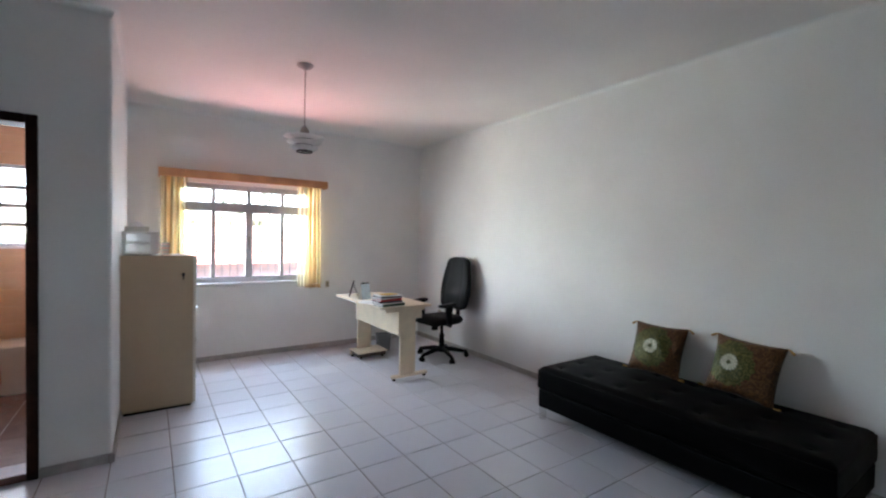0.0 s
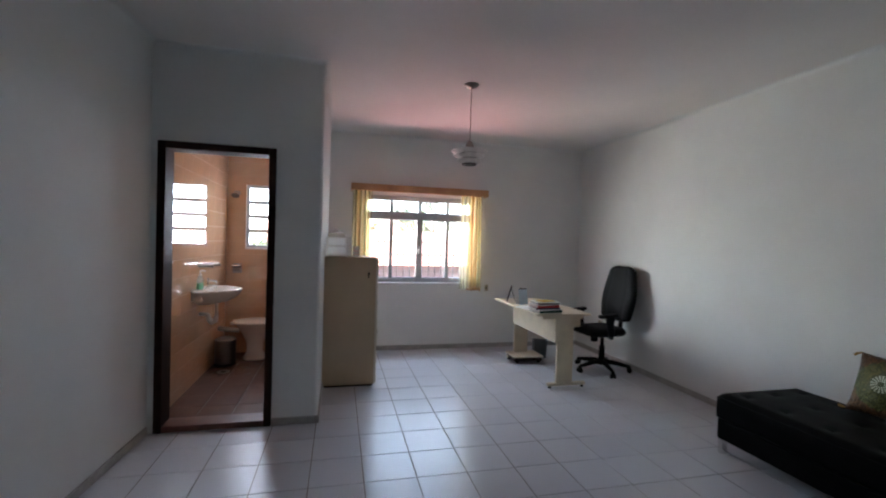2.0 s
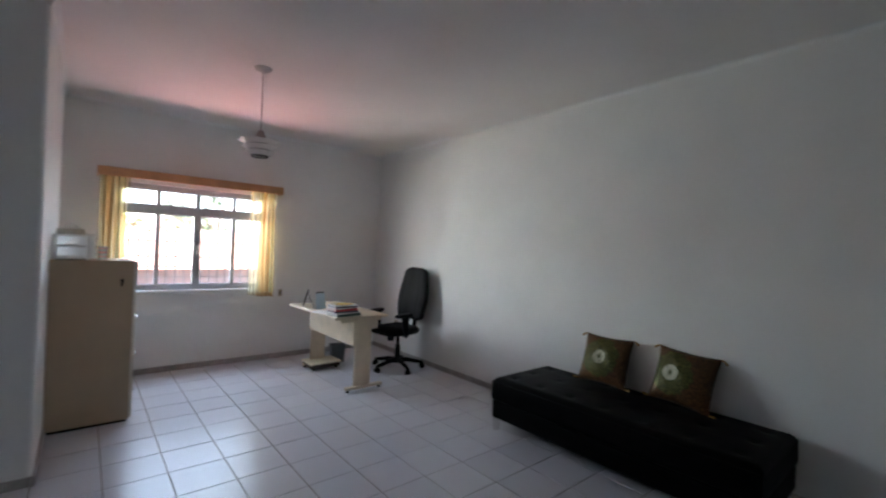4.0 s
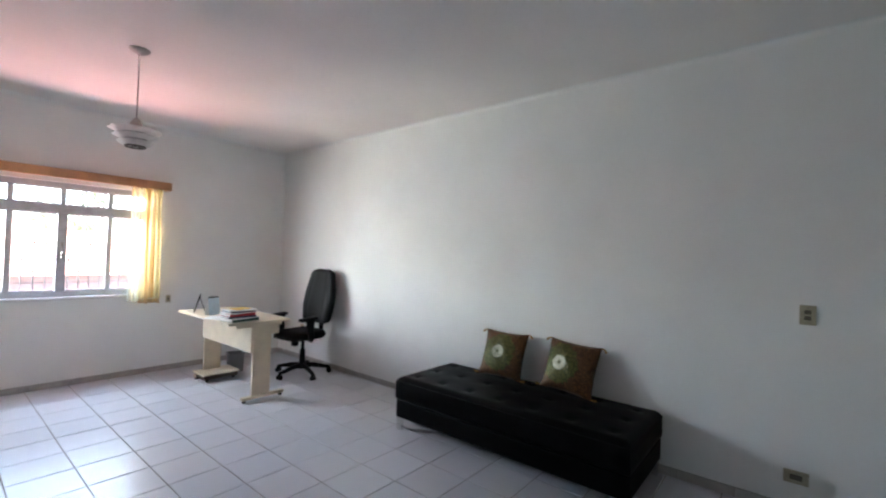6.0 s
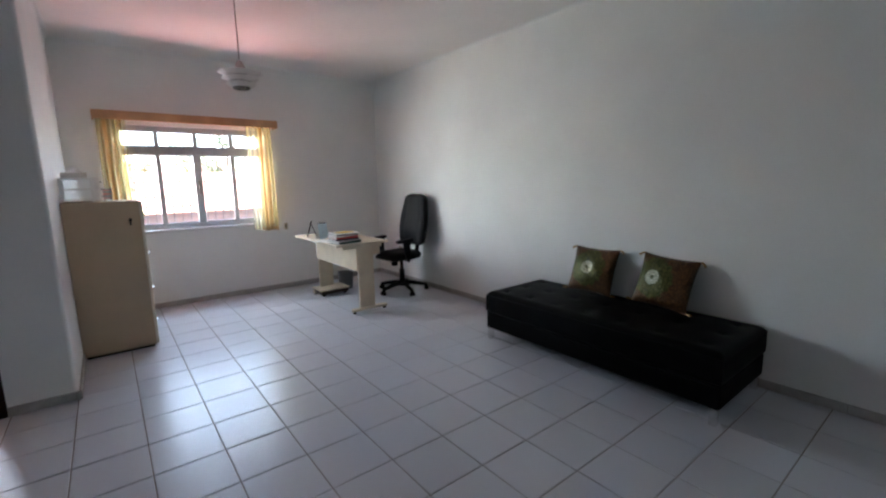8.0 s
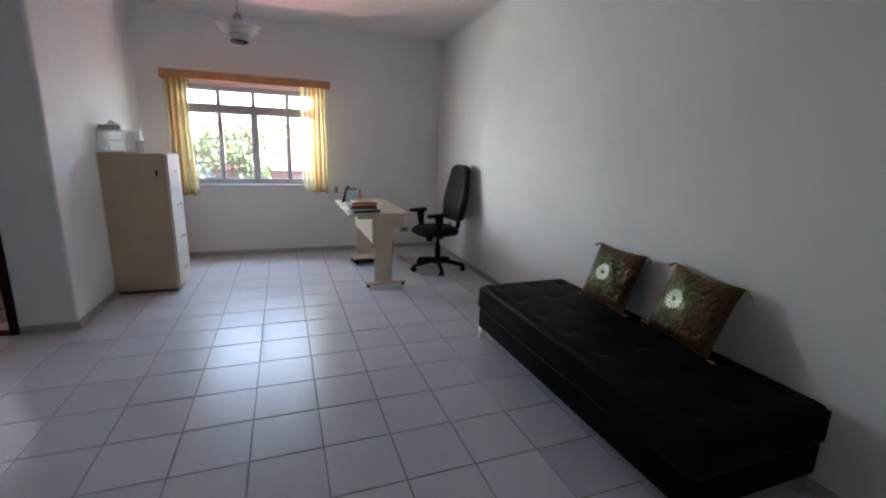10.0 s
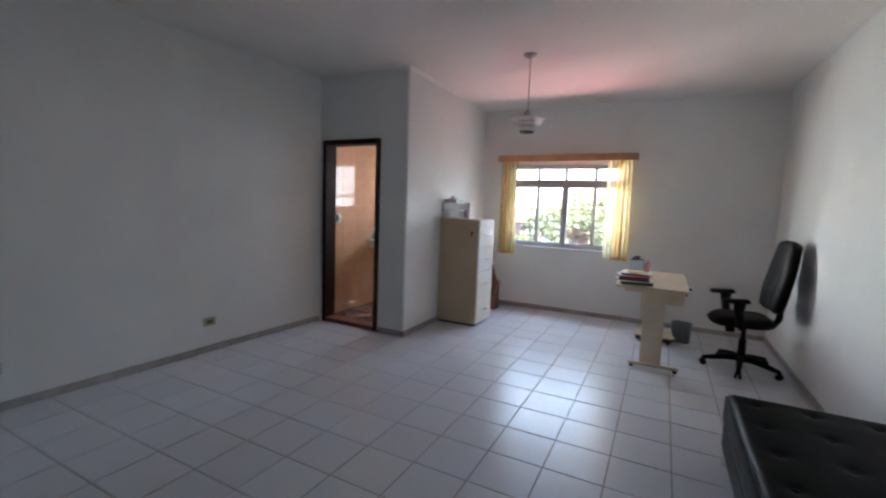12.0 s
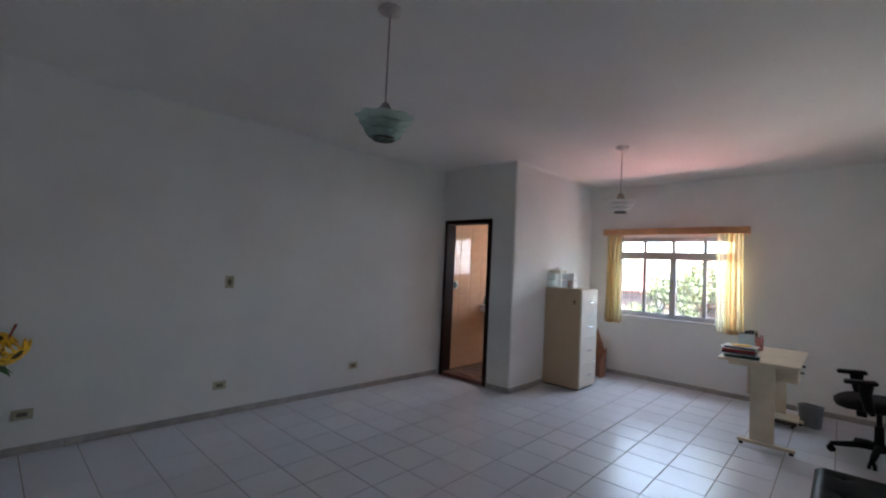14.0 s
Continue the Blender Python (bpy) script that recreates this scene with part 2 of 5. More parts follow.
M = dict(
    wall=mat("wall_paint", (0.835, 0.845, 0.825), 0.7, vary=0.03, scale=1.6, grain=160, bump=0.10, spec=0.25),
    ceiling=mat("ceiling_paint", (0.855, 0.835, 0.805), 0.75, vary=0.03, scale=1.2, grain=120, bump=0.08, spec=0.2),
    tile=mat("floor_tile_glaze", (0.62, 0.625, 0.66), 0.29, vary=0.006, scale=4, grain=140, bump=0.015, spec=0.42, per_object=0.05, uneven=0.0),
    grout=mat("grout", (0.26, 0.22, 0.19), 0.9, vary=0.18, scale=5, grain=200, bump=0.3),
    base=mat("baseboard_stone", (0.42, 0.40, 0.38), 0.45, vary=0.12, scale=14, grain=160, bump=0.03),
    dark_wood=mat("dark_stained_wood", (0.030, 0.013, 0.009), 0.6, vary=0.25, scale=9, grain=60, bump=0.05, spec=0.08),
    sill_wood=mat("threshold_stone", (0.16, 0.065, 0.045), 0.4, vary=0.2, scale=18, grain=120, bump=0.03),
    valance=mat("valance_wood", (0.56, 0.31, 0.15), 0.45, vary=0.14, scale=5, grain=70, bump=0.03),
    frame=mat("grey_window_paint", (0.46, 0.48, 0.50), 0.45, metal=0.0, vary=0.08, scale=12, grain=90, bump=0.03),
    stone=mat("white_sill_stone", (0.74, 0.73, 0.72), 0.35, vary=0.06, scale=10, grain=90, bump=0.03),
    glass=clear_glass("window_glass"),
    cabinet=mat("cabinet_beige_enamel", (0.52, 0.405, 0.27), 0.55, vary=0.05, scale=3, grain=220, bump=0.02),
    drawer=mat("drawer_cream_enamel", (0.70, 0.65, 0.55), 0.6, vary=0.04, scale=3, grain=220, bump=0.02),
    chrome=mat("chrome", (0.78, 0.78, 0.78), 0.14, metal=1.0, vary=0.05, scale=20, bump=0.0),
    steel=mat("brushed_steel", (0.34, 0.32, 0.30), 0.32, metal=1.0, vary=0.08, scale=30, grain=200, bump=0.05),
    binsteel=mat("dull_steel", (0.20, 0.19, 0.185), 0.30, metal=1.0, vary=0.10, scale=30, grain=200, bump=0.03),
    lampmetal=mat("lamp_metal", (0.40, 0.34, 0.31), 0.42, metal=0.6, vary=0.10, scale=20, bump=0.0),
    ring=mat("dark_lamp_ring", (0.05, 0.045, 0.04), 0.4, metal=0.6, vary=0.1, scale=20, bump=0.0),
    rose=mat("ceiling_rose_enamel", (0.46, 0.43, 0.41), 0.35, metal=0.5, vary=0.06, scale=16, bump=0.0),
    # heavy white frost stands in for bright window reflections on clear glass
    lampglass=cut_glass("pressed_glass", (0.96, 0.96, 0.94), 0.84),
    greenglass=cut_glass("greenish_pressed_glass", (0.72, 0.87, 0.83), 0.30),
    laminate=mat("pale_maple_laminate", (0.68, 0.58, 0.43), 0.4, vary=0.07, scale=6, grain=90, bump=0.02),
    trolley=mat("dark_brown_board", (0.055, 0.032, 0.022), 0.6, vary=0.15, scale=14, bump=0.05),
    black_plastic=mat("black_plastic", (0.005, 0.005, 0.006), 0.5, vary=0.2, scale=20, grain=180, bump=0.05, spec=0.1),
    black_cloth=mat("black_leatherette", (0.005, 0.005, 0.006), 0.5, vary=0.25, scale=12, grain=300, bump=0.12, spec=0.12),
    sofa=mat("black_sofa_leatherette", (0.0025, 0.0025, 0.003), 0.45, vary=0.25, scale=9, grain=260, bump=0.08, spec=0.045),
    brocade=brocade("brocade", -0.03),
    brocade_aside=brocade("brocade_aside", -0.075),
    gold=mat("gold_tassel_thread", (0.36, 0.21, 0.04), 0.6, vary=0.2, scale=60, grain=300, bump=0.3),
    curtain=sheer("yellow_sheer", (0.62, 0.40, 0.17), (0.86, 0.79, 0.52), 0.34, 24.0),
    sheer=sheer("pale_sheer", (0.76, 0.68, 0.42), (0.87, 0.83, 0.66), 0.52, 24.0),
    milky=sheer("milky_plastic", (0.90, 0.92, 0.93), (0.95, 0.96, 0.96), 0.05, 4.0, 0.8),
    tumbler=cut_glass("clear_tumbler_glass", (0.93, 0.94, 0.94), 0.25),
    hem=mat("curtain_hem", (0.46, 0.30, 0.15), 0.9, vary=0.15, scale=30, bump=0.1),
    bin=mat("grey_bin_plastic", (0.17, 0.18, 0.19), 0.5, vary=0.08, scale=12, bump=0.03),
    ivory=mat("ivory_plate_plastic", (0.46, 0.42, 0.30), 0.45, vary=0.08, scale=25, bump=0.02),
    slot=mat("socket_brown_plastic", (0.13, 0.11, 0.08), 0.5, vary=0.1, scale=40, bump=0.02),
    white_plastic=mat("white_plastic", (0.80, 0.80, 0.78), 0.35, vary=0.04, scale=15, bump=0.02),
    carton=mat("grey_beige_carton", (0.58, 0.55, 0.48), 0.6, vary=0.1, scale=25, bump=0.02),
    paper=mat("white_paper", (0.82, 0.82, 0.80), 0.8, vary=0.04, scale=20, bump=0.05),
    paleblue=mat("pale_blue_card", (0.58, 0.71, 0.78), 0.5, vary=0.06, scale=20, bump=0.02),
    print=mat("brown_red_print", (0.36, 0.12, 0.10), 0.4, vary=0.2, scale=60, bump=0.0),
    red=mat("red_book_cover", (0.50, 0.035, 0.04), 0.45, vary=0.1, scale=20, bump=0.03),
    green_dark=mat("dark_green_cover", (0.02, 0.07, 0.05), 0.45, vary=0.15, scale=20, bump=0.03),
    navy=mat("dark_blue_cover", (0.025, 0.03, 0.07), 0.45, vary=0.15, scale=20, bump=0.03),
    yellow=mat("yellow_cover", (0.70, 0.46, 0.08), 0.5, vary=0.1, scale=20, bump=0.03),
    pink=mat("pink_print_card", (0.62, 0.30, 0.28), 0.5, vary=0.3, scale=30, bump=0.02),
    wicker=mat("reddish_brown_wood", (0.23, 0.085, 0.04), 0.55, vary=0.25, scale=20, grain=120, bump=0.2),
    bathtile=mat("peach_wall_tile", (0.66, 0.425, 0.265), 0.03, vary=0.06, scale=4, grain=120, bump=0.002, spec=1.0, coat=0.8),
    bathfloor=mat("terracotta_floor_tile", (0.15, 0.088, 0.07), 0.25, vary=0.12, scale=8, grain=120, bump=0.02, per_object=0.06),
    ceramic=mat("white_ceramic", (0.80, 0.76, 0.70), 0.08, vary=0.03, scale=6, bump=0.0, spec=0.6),
    soap=mat("green_soap", (0.10, 0.55, 0.28), 0.15, vary=0.1, scale=20, bump=0.0),
    teal=mat("teal_plastic", (0.03, 0.22, 0.26), 0.4, vary=0.1, scale=20, bump=0.0),
    petal=mat("sunflower_petal", (0.80, 0.46, 0.02), 0.6, vary=0.2, scale=40, bump=0.1),
    seed=mat("sunflower_heart", (0.05, 0.025, 0.012), 0.9, vary=0.3, scale=80, bump=0.5),
    leaf=mat("dark_green_leaf", (0.03, 0.08, 0.025), 0.5, vary=0.25, scale=30, bump=0.1),
    stem=mat("red_brown_twig", (0.30, 0.06, 0.04), 0.6, vary=0.2, scale=40, bump=0.1),
    vase=mat("brown_vase_glaze", (0.16, 0.09, 0.06), 0.3, vary=0.15, scale=8, bump=0.03),
    roof=mat("terracotta_roof", (0.30, 0.135, 0.10), 0.8, vary=0.18, scale=3, grain=40, bump=0.2),
    facade=mat("rendered_facade", (0.22, 0.15, 0.135), 0.85, vary=0.1, scale=2, grain=50, bump=0.1),
    darkpane=mat("far_window_pane", (0.06, 0.07, 0.08), 0.15, vary=0.1, scale=2, bump=0.0),
    ground=mat("street_ground", (0.11, 0.10, 0.088), 0.9, vary=0.2, scale=0.4, grain=6, bump=0.2),
    bathgrout=mat("pale_tile_joint", (0.66, 0.47, 0.33), 0.5, vary=0.1, scale=10, grain=120, bump=0.1),
    bark=mat("bark", (0.14, 0.10, 0.07), 0.9, vary=0.25, scale=10, grain=60, bump=0.5),
    foliage=mat("foliage", (0.12, 0.15, 0.065), 0.6, vary=0.35, scale=1.2, grain=12, bump=0.0),
    iron=mat("painted_iron", (0.05, 0.05, 0.052), 0.5, vary=0.1, scale=30, bump=0.03),
)


# ---- building helpers ----
def place(bm, verts, m):
    bmesh.ops.transform(bm, matrix=m, verts=verts)


def add_box(bm, lo, hi, bevel=0.0, seg=2, m=None):
    made = bmesh.ops.create_cube(bm, size=1.0)["verts"]
    c = [(a + b) / 2 for a, b in zip(lo, hi)]
    s = [b - a for a, b in zip(lo, hi)]
    place(bm, made, Matrix.Translation(c) @ Matrix.Diagonal((*s, 1)))
    if bevel:
        edges = list({e for v in made for e in v.link_edges})
        out = bmesh.ops.bevel(bm, geom=edges, offset=bevel, segments=seg, affect="EDGES", profile=0.5)
        made = list({v for f in out["faces"] for v in f.verts} | {v for v in made if v.is_valid})
    if m is not None:
        place(bm, made, m)
    return bm


def box(lo, hi, bevel=0.0, seg=2, m=None):
    return add_box(bmesh.new(), lo, hi, bevel, seg, m)


def add_cyl(bm, p0, p1, r0, r1=None, seg=16):
    p0, p1 = Vector(p0), Vector(p1)
    d = p1 - p0
    made = bmesh.ops.create_cone(bm, cap_ends=True, segments=seg, radius1=r0, radius2=r0 if r1 is None else r1, depth=d.length)["verts"]
    place(bm, made, Matrix.Translation((p0 + p1) / 2) @ d.to_track_quat("Z", "Y").to_matrix().to_4x4())
    return bm


def cyl(p0, p1, r0, r1=None, seg=16):
    return add_cyl(bmesh.new(), p0, p1, r0, r1, seg)


def lathe(profile, seg=32, wave=0.0, waves=8, sx=1.0, sy=1.0, bm=None):
    """Turn a profile of (radius, height) about z; wave scallops it in proportion to the radius."""
    bm = bm or bmesh.new()
    rings = []
    for r, z in profile:
        ring = []
        for k in range(seg):
            a = 2 * math.pi * k / seg
            q = r * (1 + wave * math.cos(waves * a))
            ring.append(bm.verts.new((q * math.cos(a) * sx, q * math.sin(a) * sy, z)))
        rings.append(ring)
    for a, b in zip(rings, rings[1:]):
        for k in range(seg):
            bm.faces.new((a[k], a[(k + 1) % seg], b[(k + 1) % seg], b[k]))
    for ring, flip in ((rings[0], True), (rings[-1], False)):
        if (profile[0] if flip else profile[-1])[0] > 1e-4:
            bm.faces.new(list(reversed(ring)) if flip else ring)
    return bm


def tube(points, r, seg=10, bm=None):
    bm = bm or bmesh.new()
    pts = [Vector(p) for p in points]
    rings = []
    for i, p in enumerate(pts):
        d = (pts[min(i + 1, len(pts) - 1)] - pts[max(i - 1, 0)]).normalized()
        q = d.to_track_quat("Z", "Y").to_matrix()
        rr = r[i] if isinstance(r, (list, tuple)) else r
        rings.append([bm.verts.new(p + q @ Vector((rr * math.cos(2 * math.pi * k / seg), rr * math.sin(2 * math.pi * k / seg), 0))) for k in range(seg)])
    for a, b in zip(rings, rings[1:]):
        for k in range(seg):
            bm.faces.new((a[k], a[(k + 1) % seg], b[(k + 1) % seg], b[k]))
    bm.faces.new(list(reversed(rings[0])))
    bm.faces.new(rings[-1])
    return bm


def to_mesh(name, bm, material, smooth=40):
    bmesh.ops.recalc_face_normals(bm, faces=bm.faces)
    me = bpy.data.meshes.new(name)
    if smooth:
        for f in bm.faces:
            f.smooth = True
        for e in bm.edges:
            if len(e.link_faces) == 2 and e.calc_face_angle(0) > radians(smooth):
                e.smooth = False
    split = None
    if smooth and len(bm.faces) < 1500:
        # large flat faces keep their own direction beside narrow bevels
        bm.normal_update()
        area = {f: f.calc_area() for f in bm.faces}
        split = []
        for f in bm.faces:
            for lp in f.loops:
                group, todo = {f}, [f]
                while todo:
                    g = todo.pop()
                    for e in lp.vert.link_edges:
                        if e.smooth and g in e.link_faces:
                            for h in e.link_faces:
                                if h not in group:
                                    group.add(h)
                                    todo.append(h)
                total = Vector()
                for g in group:
                    total += g.normal * area[g]
                split.append(total.normalized() if total.length > 1e-12 else f.normal.copy())
    bm.to_mesh(me)
    bm.free()
    if split:
        me.normals_split_custom_set(split)
    me.materials.append(material)
    return me


def part(name, bm, material, parent, label="", at=None, smooth=40):
    ob = new(name, to_mesh(name, bm, material, smooth))
    ob.parent = parent
    if at is not None:
        ob.matrix_basis = at
    return tagged(ob, label=label) if label else ob


def thing(name, m, label, category, group=""):
    ob = new(name)
    ob.empty_display_size = 0.1
    ob.matrix_basis = m
    return tagged(ob, label, category, group)


def solid(name, bm, material, label, category, kind="", m=None, smooth=40):
    ob = new(name, to_mesh(name, bm, material, smooth))
    if m is not None:
        ob.matrix_basis = m
    return tagged(ob, label, category, kind=kind)


def setting(name, bm, material, label, category, m=None, smooth=40):
    return solid(name, bm, material, label, category, "structure", m, smooth)


def wall_boxes(axis, lo, hi, holes):
    """A wall between corners lo and hi that runs along axis (0 or 1), with holes (a0, a1, z0, z1) through it."""
    bm = bmesh.new()
    cuts = sorted({lo[axis], hi[axis], *(h[0] for h in holes), *(h[1] for h in holes)})
    for a, b in zip(cuts, cuts[1:]):
        zs = [(lo[2], hi[2])]
        for h0, h1, z0, z1 in holes:
            if h0 <= a and b <= h1:
                zs = [(lo[2], z0), (z1, hi[2])]
        for z0, z1 in zs:
            if z1 - z0 > 1e-4:
                p, q = list(lo), list(hi)
                p[axis], q[axis], p[2], q[2] = a, b, z0, z1
                add_box(bm, p, q)
    return bm


# ---- the plan ----
CEIL = 2.93
EAST, NORTH, SOUTH = 5.03, 5.53, -2.4
COL_X, DOOR_Y, BATH_W = 1.34, 3.285, 0.11
DOOR_X0, DOOR_X1, DOOR_TOP = 0.155, 0.986, 2.20
WIN = (1.77, 3.37, 0.93, 2.12)
BWIN = (0.33, 0.93, 1.36, 2.15)
TILE = 1 / 3
WEST = pose(BATH_W, DOOR_Y, 0, 0, 0, -2.58)  # the slightly skew west wall: local x = 0 is its face, -y runs south

floor = setting("floor", box((-0.6, SOUTH - 0.15, -0.12), (EAST + 0.15, NORTH + 0.2, -0.004)), M["grout"], "brown cement joints between pale glazed floor tiles", "floor")
setting("ceiling", box((-0.6, SOUTH - 0.15, CEIL), (EAST + 0.15, NORTH + 0.2, CEIL + 0.15)), M["ceiling"], "flat white painted plaster ceiling", "ceiling")
setting("wall_north", wall_boxes(0, (-0.1, NORTH, 0.0), (EAST + 0.15, NORTH + 0.2, CEIL), [(WIN[0], WIN[1], WIN[2], WIN[3]), (BWIN[0], BWIN[1], BWIN[2], BWIN[3])]), M["wall"], "white painted wall with a wide steel window", "wall")
setting("wall_east", box((EAST, SOUTH, 0), (EAST + 0.15, NORTH, CEIL)), M["wall"], "long white painted wall behind the black bench", "wall")
setting("wall_west", box((-0.15, -6.1, 0), (0, 0.12, CEIL)), M["wall"], "plain white painted wall with sockets", "wall", WEST)
setting("wall_south", box((-0.6, SOUTH - 0.15, 0), (EAST + 0.15, SOUTH, CEIL)), M["wall"], "plain white painted end wall", "wall")
front = wall_boxes(0, (BATH_W, DOOR_Y, 0), (COL_X, DOOR_Y + 0.15, CEIL), [(DOOR_X0 + 0.01, DOOR_X1 - 0.01, -0.01, DOOR_TOP - 0.01)])
corner = [e for e in front.edges if all(abs(v.co.x - COL_X) < 1e-4 and abs(v.co.y - DOOR_Y) < 1e-4 for v in e.verts)]
bmesh.ops.bevel(front, geom=corner, offset=0.028, segments=6, affect="EDGES", profile=0.5)
setting("wall_bathroom_front", front, M["wall"], "white painted wall round the bathroom doorway", "wall")
setting("wall_bathroom_side", box((COL_X - 0.15, DOOR_Y + 0.15, 0), (COL_X, NORTH, CEIL)), M["wall"], "white painted partition wall with a rounded corner", "wall")


def plaster_cove(r):
    """A rounded cove between walls and ceiling, mitred round the whole room."""
    line = [Vector(p) for p in ((EAST, SOUTH), (EAST, NORTH), (COL_X, NORTH), (COL_X, DOOR_Y), (BATH_W, DOOR_Y), (BATH_W - (DOOR_Y - SOUTH) * math.tan(radians(2.58)), SOUTH))]
    n = len(line)
    inward = []
    for k in range(n):
        d = (line[(k + 1) % n] - line[k]).normalized()
        inward.append(Vector((-d.y, d.x)))
    profile = [(-0.004, CEIL + 0.004), (-0.004, CEIL - r)] + [(r - r * math.cos(a), CEIL - r + r * math.sin(a)) for a in (math.pi / 2 * q / 8 for q in range(9))] + [(r, CEIL + 0.004)]
    bm = bmesh.new()
    rings = []
    for k in range(n):
        a, b = inward[k - 1], inward[k]
        mitre = (a + b) / (1 + a.dot(b))
        rings.append([bm.verts.new((line[k].x + mitre.x * o, line[k].y + mitre.y * o, z)) for o, z in profile])
    for p, q in zip(rings, rings[1:] + rings[:1]):
        for i in range(len(profile)):
            j = (i + 1) % len(profile)
            bm.faces.new((p[i], p[j], q[j], q[i]))
    setting("trim_cove", bm, M["wall"], "rounded white plaster cove below the ceiling", "cove")


plaster_cove(0.04)


def baseboard(name, lo, hi, m=None):
    """A strip of tile pieces, one floor tile long each, with thin dark joints."""
    ax = 0 if hi[0] - lo[0] > hi[1] - lo[1] else 1
    th = 1 - ax
    p, q = list(lo), list(hi)
    if th == 0:
        # keep the backing behind the faces of the pieces, whichever side the room is on
        p[0], q[0] = lo[0] + 0.002, hi[0] - 0.002
    else:
        p[1], q[1] = lo[1] + 0.002, hi[1] - 0.002
    q[2] -= 0.002
    strip = setting(name, box(p, q), M["grout"], "low grey tile baseboard strip with thin joints", "baseboard", m)
    a = lo[ax]
    cache = {}
    while a < hi[ax] - 0.01:
        b = min(a + TILE, hi[ax])
        key = round(b - a, 4)
        if key not in cache:
            u, v = [0.0, 0.0, lo[2]], [hi[0] - lo[0], hi[1] - lo[1], hi[2]]
            u[ax], v[ax] = 0.0015, b - a - 0.0015
            cache[key] = to_mesh("tile", box(u, v, 0.002, 1), M["base"], 0)
        ob = new("tile", cache[key])
        ob.parent = strip
        at = [lo[0], lo[1], 0.0]
        at[ax] = a
        ob.matrix_basis = pose(*at)
        a = b


BB = 0.062
baseboard("baseboard_north", (COL_X + 0.014, NORTH - 0.014, 0.001), (EAST - 0.014, NORTH - 0.001, BB))
baseboard("baseboard_east", (EAST - 0.014, SOUTH, 0.001), (EAST - 0.001, NORTH - 0.001, BB))
baseboard("baseboard_west", (0.001, -5.7, 0.001), (0.014, -0.016, BB), WEST)
baseboard("baseboard_partition", (COL_X + 0.001, DOOR_Y - 0.001, 0.001), (COL_X + 0.014, NORTH - 0.015, BB))
baseboard("baseboard_column", (DOOR_X1 + 0.004, DOOR_Y - 0.014, 0.001), (COL_X + 0.014, DOOR_Y - 0.001, BB))

# ---- bathroom shell ----
BF = 0.03
bath_floor = setting("floor_bathroom", box((BATH_W, DOOR_Y + 0.15, 0), (COL_X - 0.15, NORTH, BF - 0.003)), M["grout"], "cement joints of the terracotta bathroom floor", "floor")
lin = 0.012
bath_west = setting("wall_bathroom_west_tiling", box((-0.05, DOOR_Y + 0.15, 0), (BATH_W - 0.004, NORTH, CEIL)), M["bathgrout"], "pale joints between glossy peach wall tiles", "wall")
bath_north = setting("wall_bathroom_north_tiling", wall_boxes(0, (BATH_W, NORTH - lin + 0.004, 0), (COL_X - 0.15, NORTH, CEIL), [(BWIN[0], BWIN[1], BWIN[2], BWIN[3])]), M["bathgrout"], "pale joints of the tiling round a louvre window", "wall")
setting("wall_bathroom_east_tiling", box((COL_X - 0.15 - lin, DOOR_Y + 0.15, 0), (COL_X - 0.15, NORTH - lin, CEIL)), M["bathtile"], "glossy peach wall tiling", "wall")
setting("ceiling_bathroom", box((BATH_W, DOOR_Y + 0.15, CEIL - 0.006), (COL_X - 0.15 - lin, NORTH - lin, CEIL - 0.001)), M["ceiling"], "white painted bathroom ceiling", "ceiling")

# ---- doorway ----
FR = 0.055
door = tagged(thing("door_1", pose(0, 0, 0), "dark-stained wooden frame of the open bathroom doorway", "doorway"), kind="structure")
part("jamb", box((DOOR_X0, DOOR_Y - 0.018, 0.0), (DOOR_X0 + FR, DOOR_Y + 0.165, DOOR_TOP), 0.006), M["dark_wood"], door)
part("jamb", box((DOOR_X1 - FR, DOOR_Y - 0.018, 0.0), (DOOR_X1, DOOR_Y + 0.165, DOOR_TOP), 0.006), M["dark_wood"], door)
part("lintel", box((DOOR_X0 + FR, DOOR_Y - 0.018, DOOR_TOP - FR), (DOOR_X1 - FR, DOOR_Y + 0.165, DOOR_TOP), 0.006), M["dark_wood"], door)
part("threshold", box((DOOR_X0 + FR, DOOR_Y - 0.012, 0.001), (DOOR_X1 - FR, DOOR_Y + 0.16, 0.05), 0.006), M["sill_wood"], door, "reddish-brown stone threshold")

# ---- main window ----
def frame_bar(lo, hi, name, parent, bevel=0.006):
    return part(name, box(lo, hi, bevel), M["frame"], parent)


